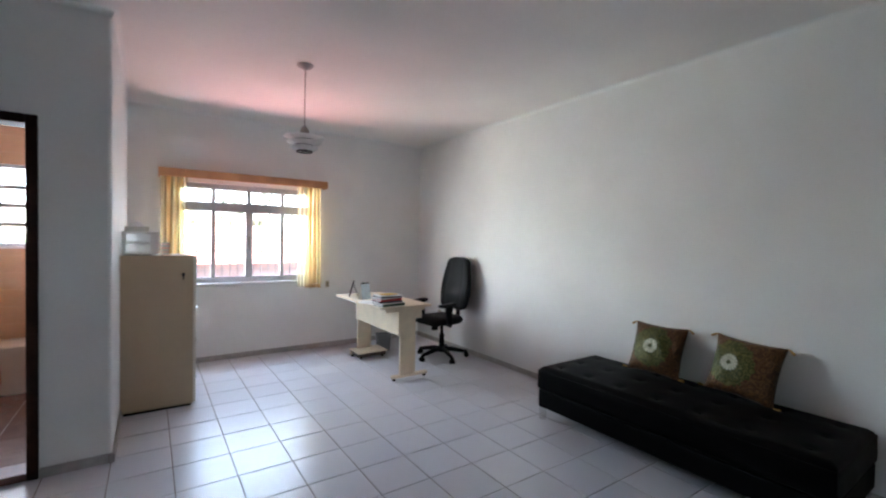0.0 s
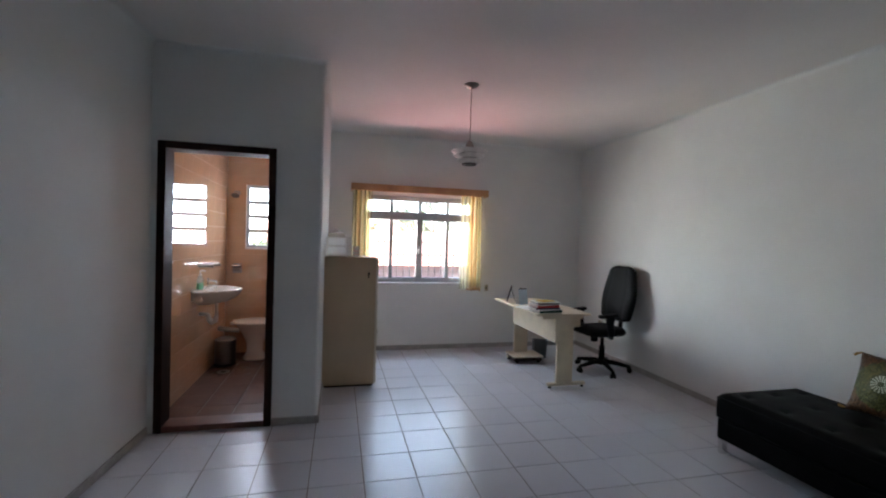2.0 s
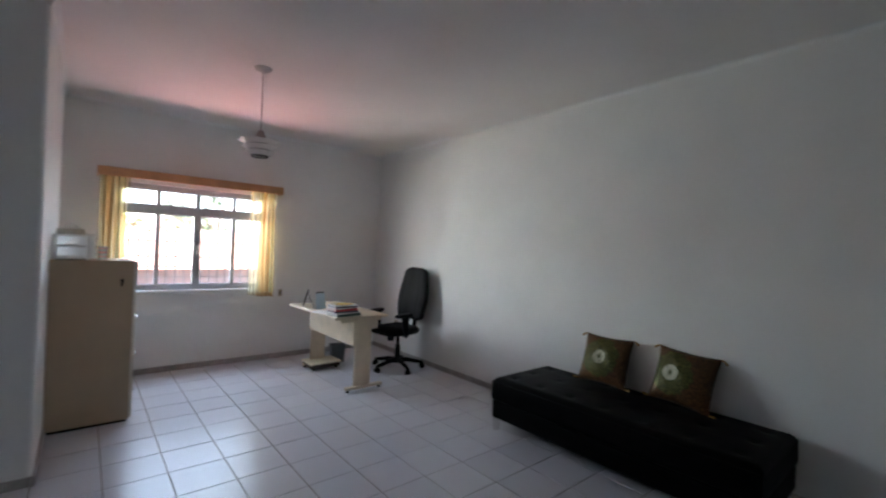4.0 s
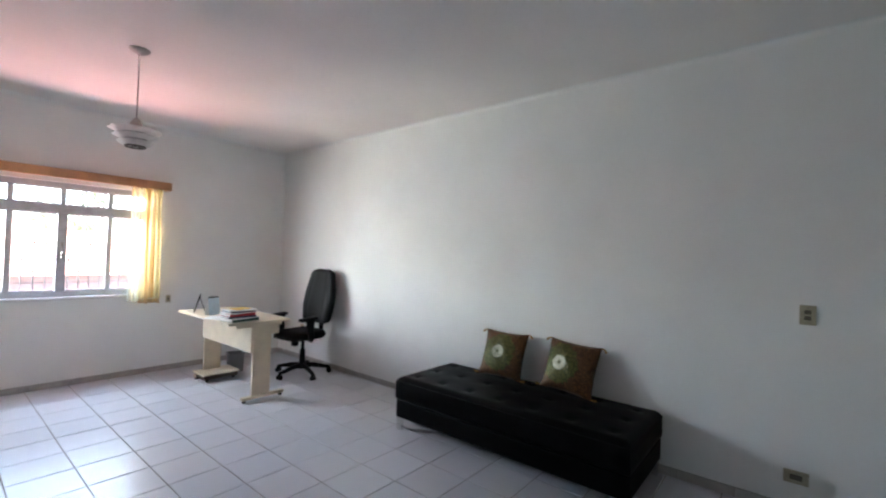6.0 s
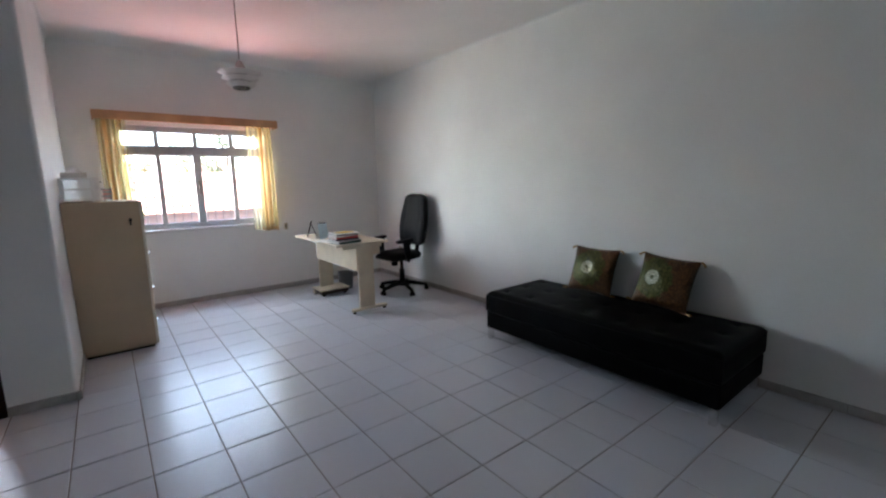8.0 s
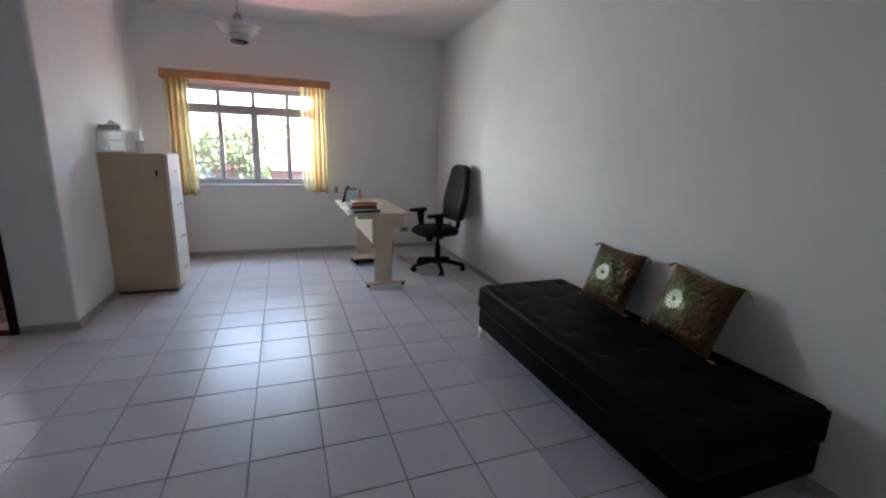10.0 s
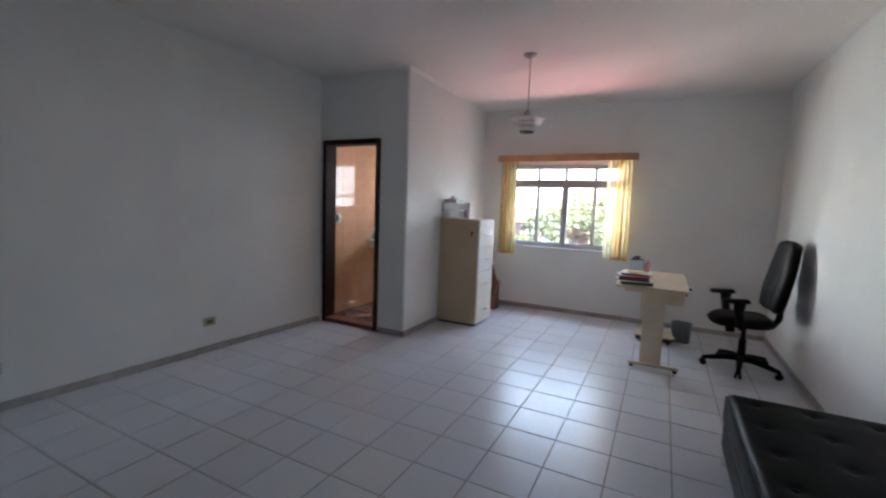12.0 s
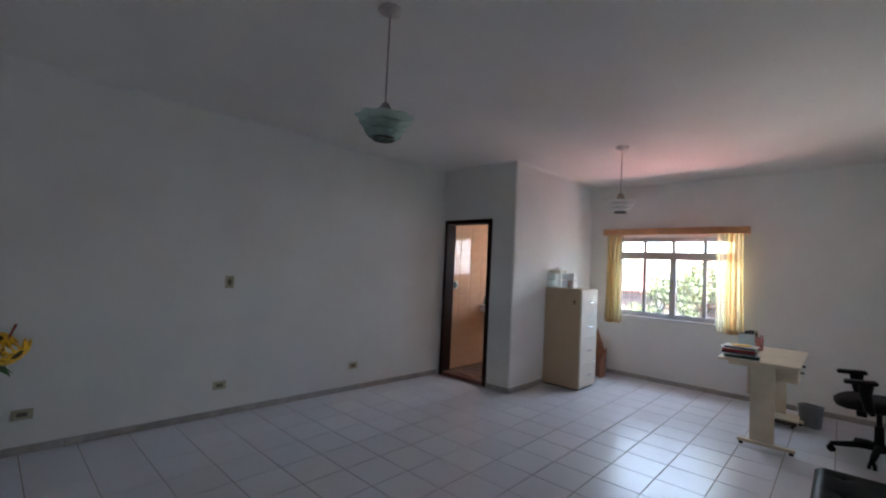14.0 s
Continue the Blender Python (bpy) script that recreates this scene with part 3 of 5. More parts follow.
def main_window():
    x0, x1, z0, z1 = WIN
    w = tagged(thing("window_1", pose(0, 0, 0), "grey-painted steel window with a transom row of panes", "window"), kind="structure")
    ya, yb = NORTH + 0.045, NORTH + 0.085
    f = 0.055
    bars = [((x0, z0), (x1, z0 + f)), ((x0, z1 - f), (x1, z1)), ((x0, z0 + f), (x0 + f, z1 - f)), ((x1 - f, z0 + f), (x1, z1 - f))]
    for (a, c), (b, d) in bars:
        frame_bar((a, ya, c), (b, yb, d), "window_frame", w)
    zt = 1.845
    frame_bar((x0 + f, ya - 0.012, zt - 0.044), (x1 - f, yb, zt + 0.044), "transom", w)
    xs = [x0 + f, 2.172, 2.566, 2.968, x1 - f]
    for i, x in enumerate(xs[1:-1]):
        frame_bar((x - 0.024, ya + 0.004, zt + 0.044), (x + 0.024, yb - 0.004, z1 - f), "mullion", w)
        hw = 0.042 if i == 1 else 0.025
        frame_bar((x - hw, ya - (0.010 if i == 1 else -0.004), z0 + f), (x + hw, yb - 0.003, zt - 0.044), "mullion", w)
    for a, b in zip(xs, xs[1:]):
        for c, d in ((z0 + f, zt - 0.044), (zt + 0.044, z1 - f)):
            # thin steel border of each light, then the pane
            rim = bmesh.new()
            g = 0.014
            for lo, hi in (((a, c), (b, c + g)), ((a, d - g), (b, d)), ((a, c + g), (a + g, d - g)), ((b - g, c + g), (b, d - g))):
                add_box(rim, (lo[0], ya + 0.010, lo[1]), (hi[0], yb - 0.010, hi[1]))
            part("light_frame", rim, M["frame"], w)
            p = part("pane", box((a + 0.006, ya + 0.018, c + 0.006), (b - 0.006, ya + 0.022, d - 0.006)), M["glass"], w)
            p.visible_shadow = False
    h = bmesh.new()
    add_box(h, (2.552, ya - 0.022, 1.36), (2.58, ya - 0.010, 1.50), 0.003)
    add_cyl(h, (2.566, ya - 0.022, 1.43), (2.566, ya - 0.05, 1.43), 0.008)
    add_box(h, (2.556, ya - 0.06, 1.33), (2.576, ya - 0.048, 1.44), 0.004)
    part("latch", h, M["steel"], w, "pale metal window latch")
    part("window_sill", box((x0 - 0.02, NORTH - 0.02, z0 - 0.03), (x1 + 0.02, NORTH + 0.20, z0 - 0.001), 0.005), M["stone"], w, "white stone sill")


main_window()


def grille():
    g = tagged(thing("window_grille", pose(0, 0, 0), "thin dark iron security grille outside the window", "grille"), kind="structure")
    y = NORTH + 0.26
    for z in (0.94, 1.06, 1.18, 1.30, 1.48):
        part("rail", box((WIN[0] - 0.05, y - 0.005, z), (WIN[1] + 0.05, y + 0.005, z + 0.012)), M["iron"], g)
    n = 18
    for k in range(n + 1):
        x = WIN[0] - 0.03 + k * (WIN[1] - WIN[0] + 0.06) / n
        part("bar", cyl((x, y, 0.92), (x, y, 1.52), 0.0075, seg=8), M["iron"], g)
    for x in (WIN[0] - 0.04, WIN[1] + 0.04):
        part("bracket", box((x - 0.01, NORTH + 0.199, 1.17), (x + 0.01, y + 0.004, 1.20)), M["iron"], g)


grille()


def bath_window():
    x0, x1, z0, z1 = BWIN
    w = tagged(thing("window_2", pose(0, 0, 0), "small steel louvre window with four rows of panes", "window"), kind="structure")
    ya, yb, f = NORTH + 0.03, NORTH + 0.07, 0.035
    for lo, hi in (((x0, z0), (x1, z0 + f)), ((x0, z1 - f), (x1, z1)), ((x0, z0 + f), (x0 + f, z1 - f)), ((x1 - f, z0 + f), (x1, z1 - f))):
        part("window_frame", box((lo[0], ya, lo[1]), (hi[0], yb, hi[1]), 0.004), M["frame"], w)
    n = 4
    dz = (z1 - z0 - 2 * f) / n
    for k in range(n):
        a = z0 + f + k * dz
        if k:
            part("rail", box((x0 + f, ya - 0.01, a - 0.022), (x1 - f, yb, a + 0.022), 0.004), M["frame"], w)
        p = part("pane", box((x0 + f - 0.004, ya + 0.018, a + 0.018), (x1 - f + 0.004, ya + 0.022, a + dz - 0.018)), M["glass"], w)
        p.visible_shadow = False
    part("window_sill", box((x0, NORTH - lin - 0.01, z0 - 0.02), (x1, NORTH + 0.03, z0 - 0.001), 0.003), M["stone"], w)


bath_window()

# ---- valance and curtains ----
def valance():
    v = thing("curtain_valance", pose(0, 0, 0), "orange-tan wooden curtain box above the window", "valance")
    x0, x1, y0, z0, z1 = 1.616, 3.492, 5.345, 2.145, 2.238
    part("front_board", box((x0, y0, z0), (x1, y0 + 0.018, z1), 0.005), M["valance"], v)
    for a, b in ((x0, x0 + 0.018), (x1 - 0.018, x1)):
        part("end_board", box((a, y0 + 0.018, z0), (b, NORTH - 0.001, z1), 0.003), M["valance"], v)
    part("top_board", box((x0 + 0.018, y0 + 0.018, z1 - 0.018), (x1 - 0.018, NORTH - 0.001, z1 - 0.001)), M["valance"], v)
    part("rail", cyl((x0 + 0.018, 5.435, z1 - 0.045), (x1 - 0.018, 5.435, z1 - 0.045), 0.009), M["white_plastic"], v)


valance()


def curtain_cloth(x0, x1, z0, z1, folds, depth, phase, flare=0.0):
    bm = bmesh.new()
    nx, nz = 70, 26
    grid = []
    for j in range(nz + 1):
        v = j / nz
        row = []
        for i in range(nx + 1):
            u = i / nx
            mid = (x0 + x1) / 2
            x = x0 + u * (x1 - x0)
            x = mid + (x - mid) * (1 + flare * (1 - v)) + 0.006 * math.sin(9 * u + 3 * v)
            d = depth * (0.55 + 0.45 * (1 - v))
            y = d * math.sin(2 * math.pi * folds * u + phase + 0.7 * math.sin(2.2 * v)) + 0.3 * d * math.sin(17 * u + 2 * v)
            row.append(bm.verts.new((x, y, z0 + v * (z1 - z0) + 0.006 * math.sin(12 * u) * (1 - v))))
        grid.append(row)
    for a, b in zip(grid, grid[1:]):
        for i in range(nx):
            bm.faces.new((a[i], a[i + 1], b[i + 1], b[i]))
    return bm


def curtain(x0, x1, z0, label, phase, extra=None):
    c = thing("curtain", pose((x0 + x1) / 2, 5.435, 0), label, "curtain", "yellow curtains at the window")
    h = (x1 - x0) / 2
    part("cloth", curtain_cloth(-h, h, z0 + 0.05, 2.193, 4, 0.030, phase, 0.10), M["curtain"], c)
    part("hem", curtain_cloth(-h * 1.1, h * 1.1, z0, z0 + 0.05, 4, 0.030, phase, 0.0), M["hem"], c)
    if extra:
        part("sheer_panel", curtain_cloth(*extra, z0 + 0.02, 2.193, 3, 0.018, 1.0), M["sheer"], c, "pale translucent lining")


curtain(1.640, 1.865, 0.80, "yellow-gold sheer curtain gathered beside the window", 0.4, (0.02, 0.15))
curtain(3.235, 3.435, 0.83, "yellow-gold sheer curtain with a pale sheer edge", 1.3, (-0.21, -0.06))


# ---- pendant lamps ----
def pendant(x, y, drop, size, label, glass):
    """drop: height of the shade's lower rim."""
    p = thing("pendant_lamp", pose(x, y, drop), label, "pendant lamp", "glass pendant lamps")
    top = CEIL - drop - 0.001
    part("ceiling_rose", lathe([(0.0, top - 0.035), (0.02, top - 0.034), (0.055, top - 0.018), (0.068, top - 0.004), (0.068, top)], 32), M["rose"], p)
    part("cord", cyl((0, 0, 0.16 * size / 0.16), (0, 0, top - 0.03), 0.0045, seg=8), M["lampmetal"], p)
    s = size / 0.16
    part("socket_cover", lathe([(0.046 * s, 0.126 * s), (0.050 * s, 0.132 * s), (0.044 * s, 0.158 * s), (0.030 * s, 0.195 * s), (0.018 * s, 0.215 * s), (0.006, 0.22 * s)], 24), M["lampmetal"], p)
    # three scalloped glass dishes, one below the other, each hung from a dark ring
    for r, za, ri, zb in ((0.162, 0.128, 0.085, 0.104), (0.136, 0.086, 0.072, 0.060), (0.108, 0.044, 0.064, 0.012)):
        r, za, ri, zb = r * s, za * s, ri * s, zb * s
        part("glass_tier", lathe([(ri, zb), (ri + (r - ri) * 0.6, zb + (za - zb) * 0.35), (r, za), (r * 0.985, za + 0.003), (ri + (r - ri) * 0.55, zb + (za - zb) * 0.45), (ri, zb + 0.005), (ri, zb)], 72, 0.065, 9), glass, p)
        part("tier_ring", tube([(ri * 0.97 * math.cos(a * math.pi / 16), ri * 0.97 * math.sin(a * math.pi / 16), zb + 0.002) for a in range(33)], 0.0042, 8), M["ring"], p, "dark metal ring under the glass")
    part("stem", cyl((0, 0, 0.100), (0, 0, 0.128 * s), 0.020, seg=12), M["lampmetal"], p)
    part("bulb", lathe([(0.0, 0.014), (0.018, 0.018), (0.034, 0.034), (0.036, 0.050), (0.024, 0.078), (0.017, 0.100), (0.017, 0.110)], 20), M["white_plastic"], p, "frosted white bulb")
    ring = bmesh.new()
    for rr in (0.062 * s,):
        tube([(rr * math.cos(a * math.pi / 16), rr * math.sin(a * math.pi / 16), 0.006) for a in range(33)], 0.0042, 8, ring)
    for k in range(3):
        a = k * 2 * math.pi / 3
        add_cyl(ring, (0, 0, 0.010), (0.062 * s * math.cos(a), 0.062 * s * math.sin(a), 0.006), 0.003, seg=6)
    part("rim_ring", ring, M["ring"], p, "dark metal rim ring")


pendant(2.605, 3.40, 2.205, 0.160, "pendant lamp with tiered clear pressed-glass shade", M["lampglass"])
pendant(2.552, 0.17, 2.205, 0.152, "pendant lamp with tiered greenish glass shade", M["greenglass"])


# ---- bench and cushions ----
def bench():
    x0, x1, y0, y1 = 4.256, 5.012, 0.365, 2.280
    cx, cy = (x0 + x1) / 2, (y0 + y1) / 2
    b = thing("upholstered_bench", pose(cx, cy, 0), "long black leatherette bench with a tufted top on chrome legs", "bench")
    hx, hy = (x1 - x0) / 2, (y1 - y0) / 2
    part("base", box((-hx + 0.003, -hy + 0.003, 0.105), (hx - 0.003, hy - 0.003, 0.256), 0.014, 3), M["sofa"], b)
    buttons = [(-hx + (i + 0.5) * 2 * hx / 3, -hy + (j + 0.5) * 2 * hy / 7) for i in range(3) for j in range(7)]
    bm = bmesh.new()
    nx, ny = 44, 110
    grid = []
    for j in range(ny + 1):
        row = []
        for i in range(nx + 1):
            x, y = -hx + 2 * hx * i / nx, -hy + 2 * hy * j / ny
            e = min(hx - abs(x), hy - abs(y))
            z = 0.446 - 0.035 * max(0.0, 1 - e / 0.045) ** 2.2
            z += 0.010 * min(1, e / 0.25)
            for bx, by in buttons:
                d2 = (x - bx) ** 2 + (y - by) ** 2
                if d2 < 0.03:
                    z -= 0.011 * math.exp(-d2 / 0.0009) + 0.004 * math.exp(-d2 / 0.006)
            row.append(bm.verts.new((x, y, z)))
        grid.append(row)
    for a, c in zip(grid, grid[1:]):
        for i in range(nx):
            bm.faces.new((a[i], a[i + 1], c[i + 1], c[i]))
    loop = [grid[0][i] for i in range(nx + 1)] + [grid[j][nx] for j in range(1, ny + 1)] + [grid[ny][i] for i in range(nx - 1, -1, -1)] + [grid[j][0] for j in range(ny - 1, 0, -1)]
    prev = loop
    for dz, inset in ((0.36, 0.0), (0.30, -0.002), (0.266, 0.0), (0.257, 0.008)):
        ring = [bm.verts.new((v.co.x * (1 - inset / hx), v.co.y * (1 - inset / hy), dz)) for v in loop]
        for k in range(len(loop)):
            bm.faces.new((prev[k], ring[k], ring[(k + 1) % len(loop)], prev[(k + 1) % len(loop)]))
        prev = ring
    bm.faces.new(prev)
    part("cushion_top", bm, M["sofa"], b, smooth=60)
    seam = [(-hx, -hy), (hx, -hy), (hx, hy), (-hx, hy), (-hx, -hy)]
    part("piping", tube([(x * 0.996, y * 0.998, 0.412) for x, y in seam], 0.004, 6), M["sofa"], b)
    for bx, by in buttons:
        part("button", lathe([(0.0, -0.004), (0.012, -0.002), (0.010, 0.004), (0.0, 0.006)], 10), M["sofa"], b, at=pose(bx, by, 0.442))
    for sx in (-1, 1):
        for sy in (-1, 1):
            part("leg", box((sx * (hx - 0.03) - 0.022, sy * (hy - 0.035) - 0.022, 0.0), (sx * (hx - 0.03) + 0.022, sy * (hy - 0.035) + 0.022, 0.107), 0.004), M["chrome"], b, "short square chrome leg")


bench()


def cushion(y_mid, width, height, m, label, bulge, cloth):
    c = thing("cushion", m, label, "cushion", "brocade cushions on the bench")
    bm = bmesh.new()
    n = 26
    front, back = [], []
    for sgn, store in ((1, front), (-1, back)):
        for j in range(n + 1):
            row = []
            for i in range(n + 1):
                u, v = 2 * i / n - 1, 2 * j / n - 1
                pinch = 1 - 0.07 * (1 - v * v) * abs(u) ** 3
                pinch2 = 1 - 0.07 * (1 - u * u) * abs(v) ** 3
                t = bulge * ((1 - u * u) * (1 - v * v)) ** 0.55
                wr = 0.004 * math.sin(9 * u + 5 * v + y_mid * 7) * (1 - u * u) * (1 - v * v)
                row.append(bm.verts.new((u * width / 2 * pinch, sgn * (t + wr) * -1, (v * pinch2 + 1) * height / 2)))
            store.append(row)
    for store in (front, back):
        for a, b in zip(store, store[1:]):
            for i in range(n):
                bm.faces.new((a[i], a[i + 1], b[i + 1], b[i]))
    bmesh.ops.remove_doubles(bm, verts=bm.verts, dist=0.0008)
    part("cover", bm, cloth, c, smooth=80)
    for sx, z in ((-1, 0.0), (1, 0.0), (1, height), (-1, height)):
        t = bmesh.new()
        dx = sx * width / 2
        zz = z - 0.004 if z else 0.008
        add_cyl(t, (dx - sx * 0.004, 0, zz), (dx + sx * 0.012, 0, zz - (0.006 if z else -0.002)), 0.004, 0.007, 8)
        add_cyl(t, (dx + sx * 0.012, 0, zz - (0.006 if z else -0.002)), (dx + sx * 0.036, -0.003, zz - (0.026 if z else -0.002)), 0.007, 0.010, 8)
        part("tassel", t, M["gold"], c, "golden thread tassel")


# local -y is the front; it looks west, leaning back on the wall
cushion(1.64, 0.425, 0.405, pose(4.840, 1.620, 0.458, 0, 0, -90) @ pose(0, 0, 0, -20, 0, 0), "square green and copper brocade cushion leaning on the wall", 0.062, M["brocade"])
cushion(1.05, 0.435, 0.405, pose(4.845, 1.025, 0.458, 0, 0, -94) @ pose(0, 0, 0, -20, 3, 0), "square gold and green brocade cushion leaning askew", 0.066, M["brocade_aside"])


# ---- filing cabinet and what stands on it ----
CAB = (1.343, 1.880, 4.10, 4.595, 1.322)


def filing_cabinet():
    x0, x1, y0, y1, h = CAB
    c = thing("filing_cabinet", pose(x0, y0, 0), "tall beige steel filing cabinet with four cream drawers", "cabinet")
    w, d = x1 - x0, y1 - y0
    body = bmesh.new()
    add_box(body, (0, 0, 0.022), (w - 0.022, d, h), 0.003)
    part("body", body, M["cabinet"], c)
    part("plinth", box((0.02, 0.015, 0.0), (w - 0.035, d - 0.015, 0.023)), M["black_plastic"], c)
    dh = (h - 0.036) / 4
    for k in range(4):
        z0 = 0.03 + k * dh
        dr = part("drawer", box((w - 0.0215, 0.003, z0 + 0.0015), (w, d - 0.003, z0 + dh - 0.0015), 0.0025), M["drawer"], c, "cream steel drawer front")
        hb = bmesh.new()
        zc = z0 + dh * 0.5
        tube([(w, d / 2 - 0.045, zc), (w + 0.022, d / 2 - 0.042, zc), (w + 0.026, d / 2, zc - 0.004), (w + 0.022, d / 2 + 0.042, zc), (w, d / 2 + 0.045, zc)], 0.0075, 8, hb)
        part("handle", hb, M["chrome"], dr, "small bright bow handle")
    part("hanging_key", add_box(cyl((0.44, 0.0, 1.155), (0.44, -0.016, 1.165), 0.012, seg=12), (0.433, -0.013, 1.115), (0.446, -0.006, 1.16), 0.002), M["black_plastic"], c, "dark lock with a key in it")
    for x, z in ((0.09, 0.66), (0.47, 0.67), (0.10, 1.24)):
        part("rivet", cyl((x, 0.001, z), (x, -0.004, z), 0.006, seg=8), M["cabinet"], c)


filing_cabinet()


def tray_rack():
    x, y, z = 1.352, 4.115, CAB[4] + 0.001
    t = thing("letter_tray_rack", pose(x, y, z), "two-tier white letter tray rack on the filing cabinet", "tray rack")
    w, d = 0.215, 0.27
    for a in (0.009, w - 0.009):
        for b in (0.009, d - 0.009):
            part("post", box((a - 0.008, b - 0.008, 0), (a + 0.008, b + 0.008, 0.198), 0.003), M["white_plastic"], t)
    for zz in (0.008, 0.098, 0.186):
        s = box((0.001, 0.001, zz), (w - 0.001, d - 0.001, zz + 0.005), 0.002, 1)
        for b in (0.002, d - 0.008):
            add_box(s, (0.017, b, zz + 0.0052), (w - 0.017, b + 0.006, zz + 0.014), 0.001, 1)
        part("shelf", s, M["white_plastic"], t)
    for z0, z1 in ((0.024, 0.096), (0.114, 0.184)):
        part("back_panel", box((0.018, d - 0.008, z0), (w - 0.018, d - 0.005, z1)), M["milky"], t, "milky translucent plastic panel")


def tissue_box():
    p = thing("tissue_box", pose(1.372, 4.128, CAB[4] + 0.200, 0, 0, 2), "flat grey-beige tissue box with a pulled white tissue", "tissue box")
    part("carton", box((0.0, 0.0, 0), (0.165, 0.22, 0.042), 0.004), M["carton"], p)
    b = bmesh.new()
    nx, ny = 14, 14
    g = []
    for j in range(ny + 1):
        row = []
        for i in range(nx + 1):
            u, v = i / nx, j / ny
            peak = math.sin(math.pi * u) ** 0.7 * math.sin(math.pi * v) ** 0.5
            row.append(b.verts.new((0.035 + 0.10 * u + 0.01 * math.sin(9 * v), 0.03 + 0.15 * v, 0.0425 + 0.045 * peak * (0.75 + 0.25 * math.sin(11 * u + 7 * v)))))
        g.append(row)
    for r, q in zip(g, g[1:]):
        for i in range(nx):
            b.faces.new((r[i], r[i + 1], q[i + 1], q[i]))
    part("tissue", b, M["paper"], p, "crumpled white tissue", smooth=80)


def small_drawers():
    s = thing("desktop_drawer_box", pose(1.525, 4.395, CAB[4] + 0.001), "narrow white plastic desktop box with three drawers", "drawer box")
    part("body", box((0, 0.006, 0), (0.082, 0.105, 0.205), 0.005), M["white_plastic"], s)
    for z in (0.010, 0.074, 0.138):
        d = part("drawer", box((0.082, 0.012, z), (0.087, 0.099, z + 0.056), 0.002), M["white_plastic"], s)
        part("knob", cyl((0.087, 0.055, z + 0.028), (0.097, 0.055, z + 0.028), 0.006, seg=12), M["bin"], d, "small grey knob")


def cup(x, y, z):
    c = thing("drinking_glass", pose(x, y, z), "drinking glass with a red printed pattern", "glass")
    part("glass_wall", lathe([(0.0, 0.0), (0.029, 0.0), (0.034, 0.11), (0.0315, 0.11), (0.027, 0.008), (0.0, 0.008)], 24), M["tumbler"], c)
    for z, h in ((0.024, 0.008), (0.055, 0.014), (0.090, 0.007)):
        r = 0.0293 + 0.0447 * z
        part("print_band", lathe([(r, z), (r + 0.0014, z), (r + 0.0014 + 0.045 * h, z + h), (r + 0.045 * h, z + h), (r, z)], 24), M["print"], c, "dark red printed band")


tray_rack()
tissue_box()
small_drawers()
cup(1.655, 4.20, CAB[4] + 0.001)


def wooden_rack():
    r = thing("magazine_rack", pose(1.585, 5.05, 0), "reddish-brown wooden rack in the corner behind the cabinet", "rack")
    bd = bmesh.new()
    q = [(-0.13, 0.0), (0.155, 0.0), (0.155, 0.30), (0.12, 0.42), (0.02, 0.70), (-0.13, 0.74)]
    va, vb = ([bd.verts.new((x, y, z)) for x, z in q] for y in (0.215, 0.235))
    bd.faces.new(va)
    bd.faces.new(vb)
    for k in range(len(q)):
        bd.faces.new((va[k], va[(k + 1) % 6], vb[(k + 1) % 6], vb[k]))
    part("back_board", bd, M["wicker"], r)
    for x in (-0.13, 0.155):
        side = bmesh.new()
        q = [(0.0, 0.0), (0.20, 0.0), (0.22, 0.42), (0.10, 0.33), (0.0, 0.26)]
        va = [side.verts.new((x, y, z)) for y, z in q]
        vb = [side.verts.new((x + 0.016, y, z)) for y, z in q]
        side.faces.new(va)
        side.faces.new(vb)
        for k in range(5):
            side.faces.new((va[k], va[(k + 1) % 5], vb[(k + 1) % 5], vb[k]))
        part("side_panel", side, M["wicker"], r)
    for z in (0.03, 0.12, 0.21):
        part("slat", box((-0.114, 0.0, z), (0.155, 0.012, z + 0.05), 0.003, 1), M["wicker"], r)
    part("bottom", box((-0.114, 0.012, 0.012), (0.155, 0.19, 0.026)), M["wicker"], r)


wooden_rack()

# ---- desk ----
DZ = 0.79


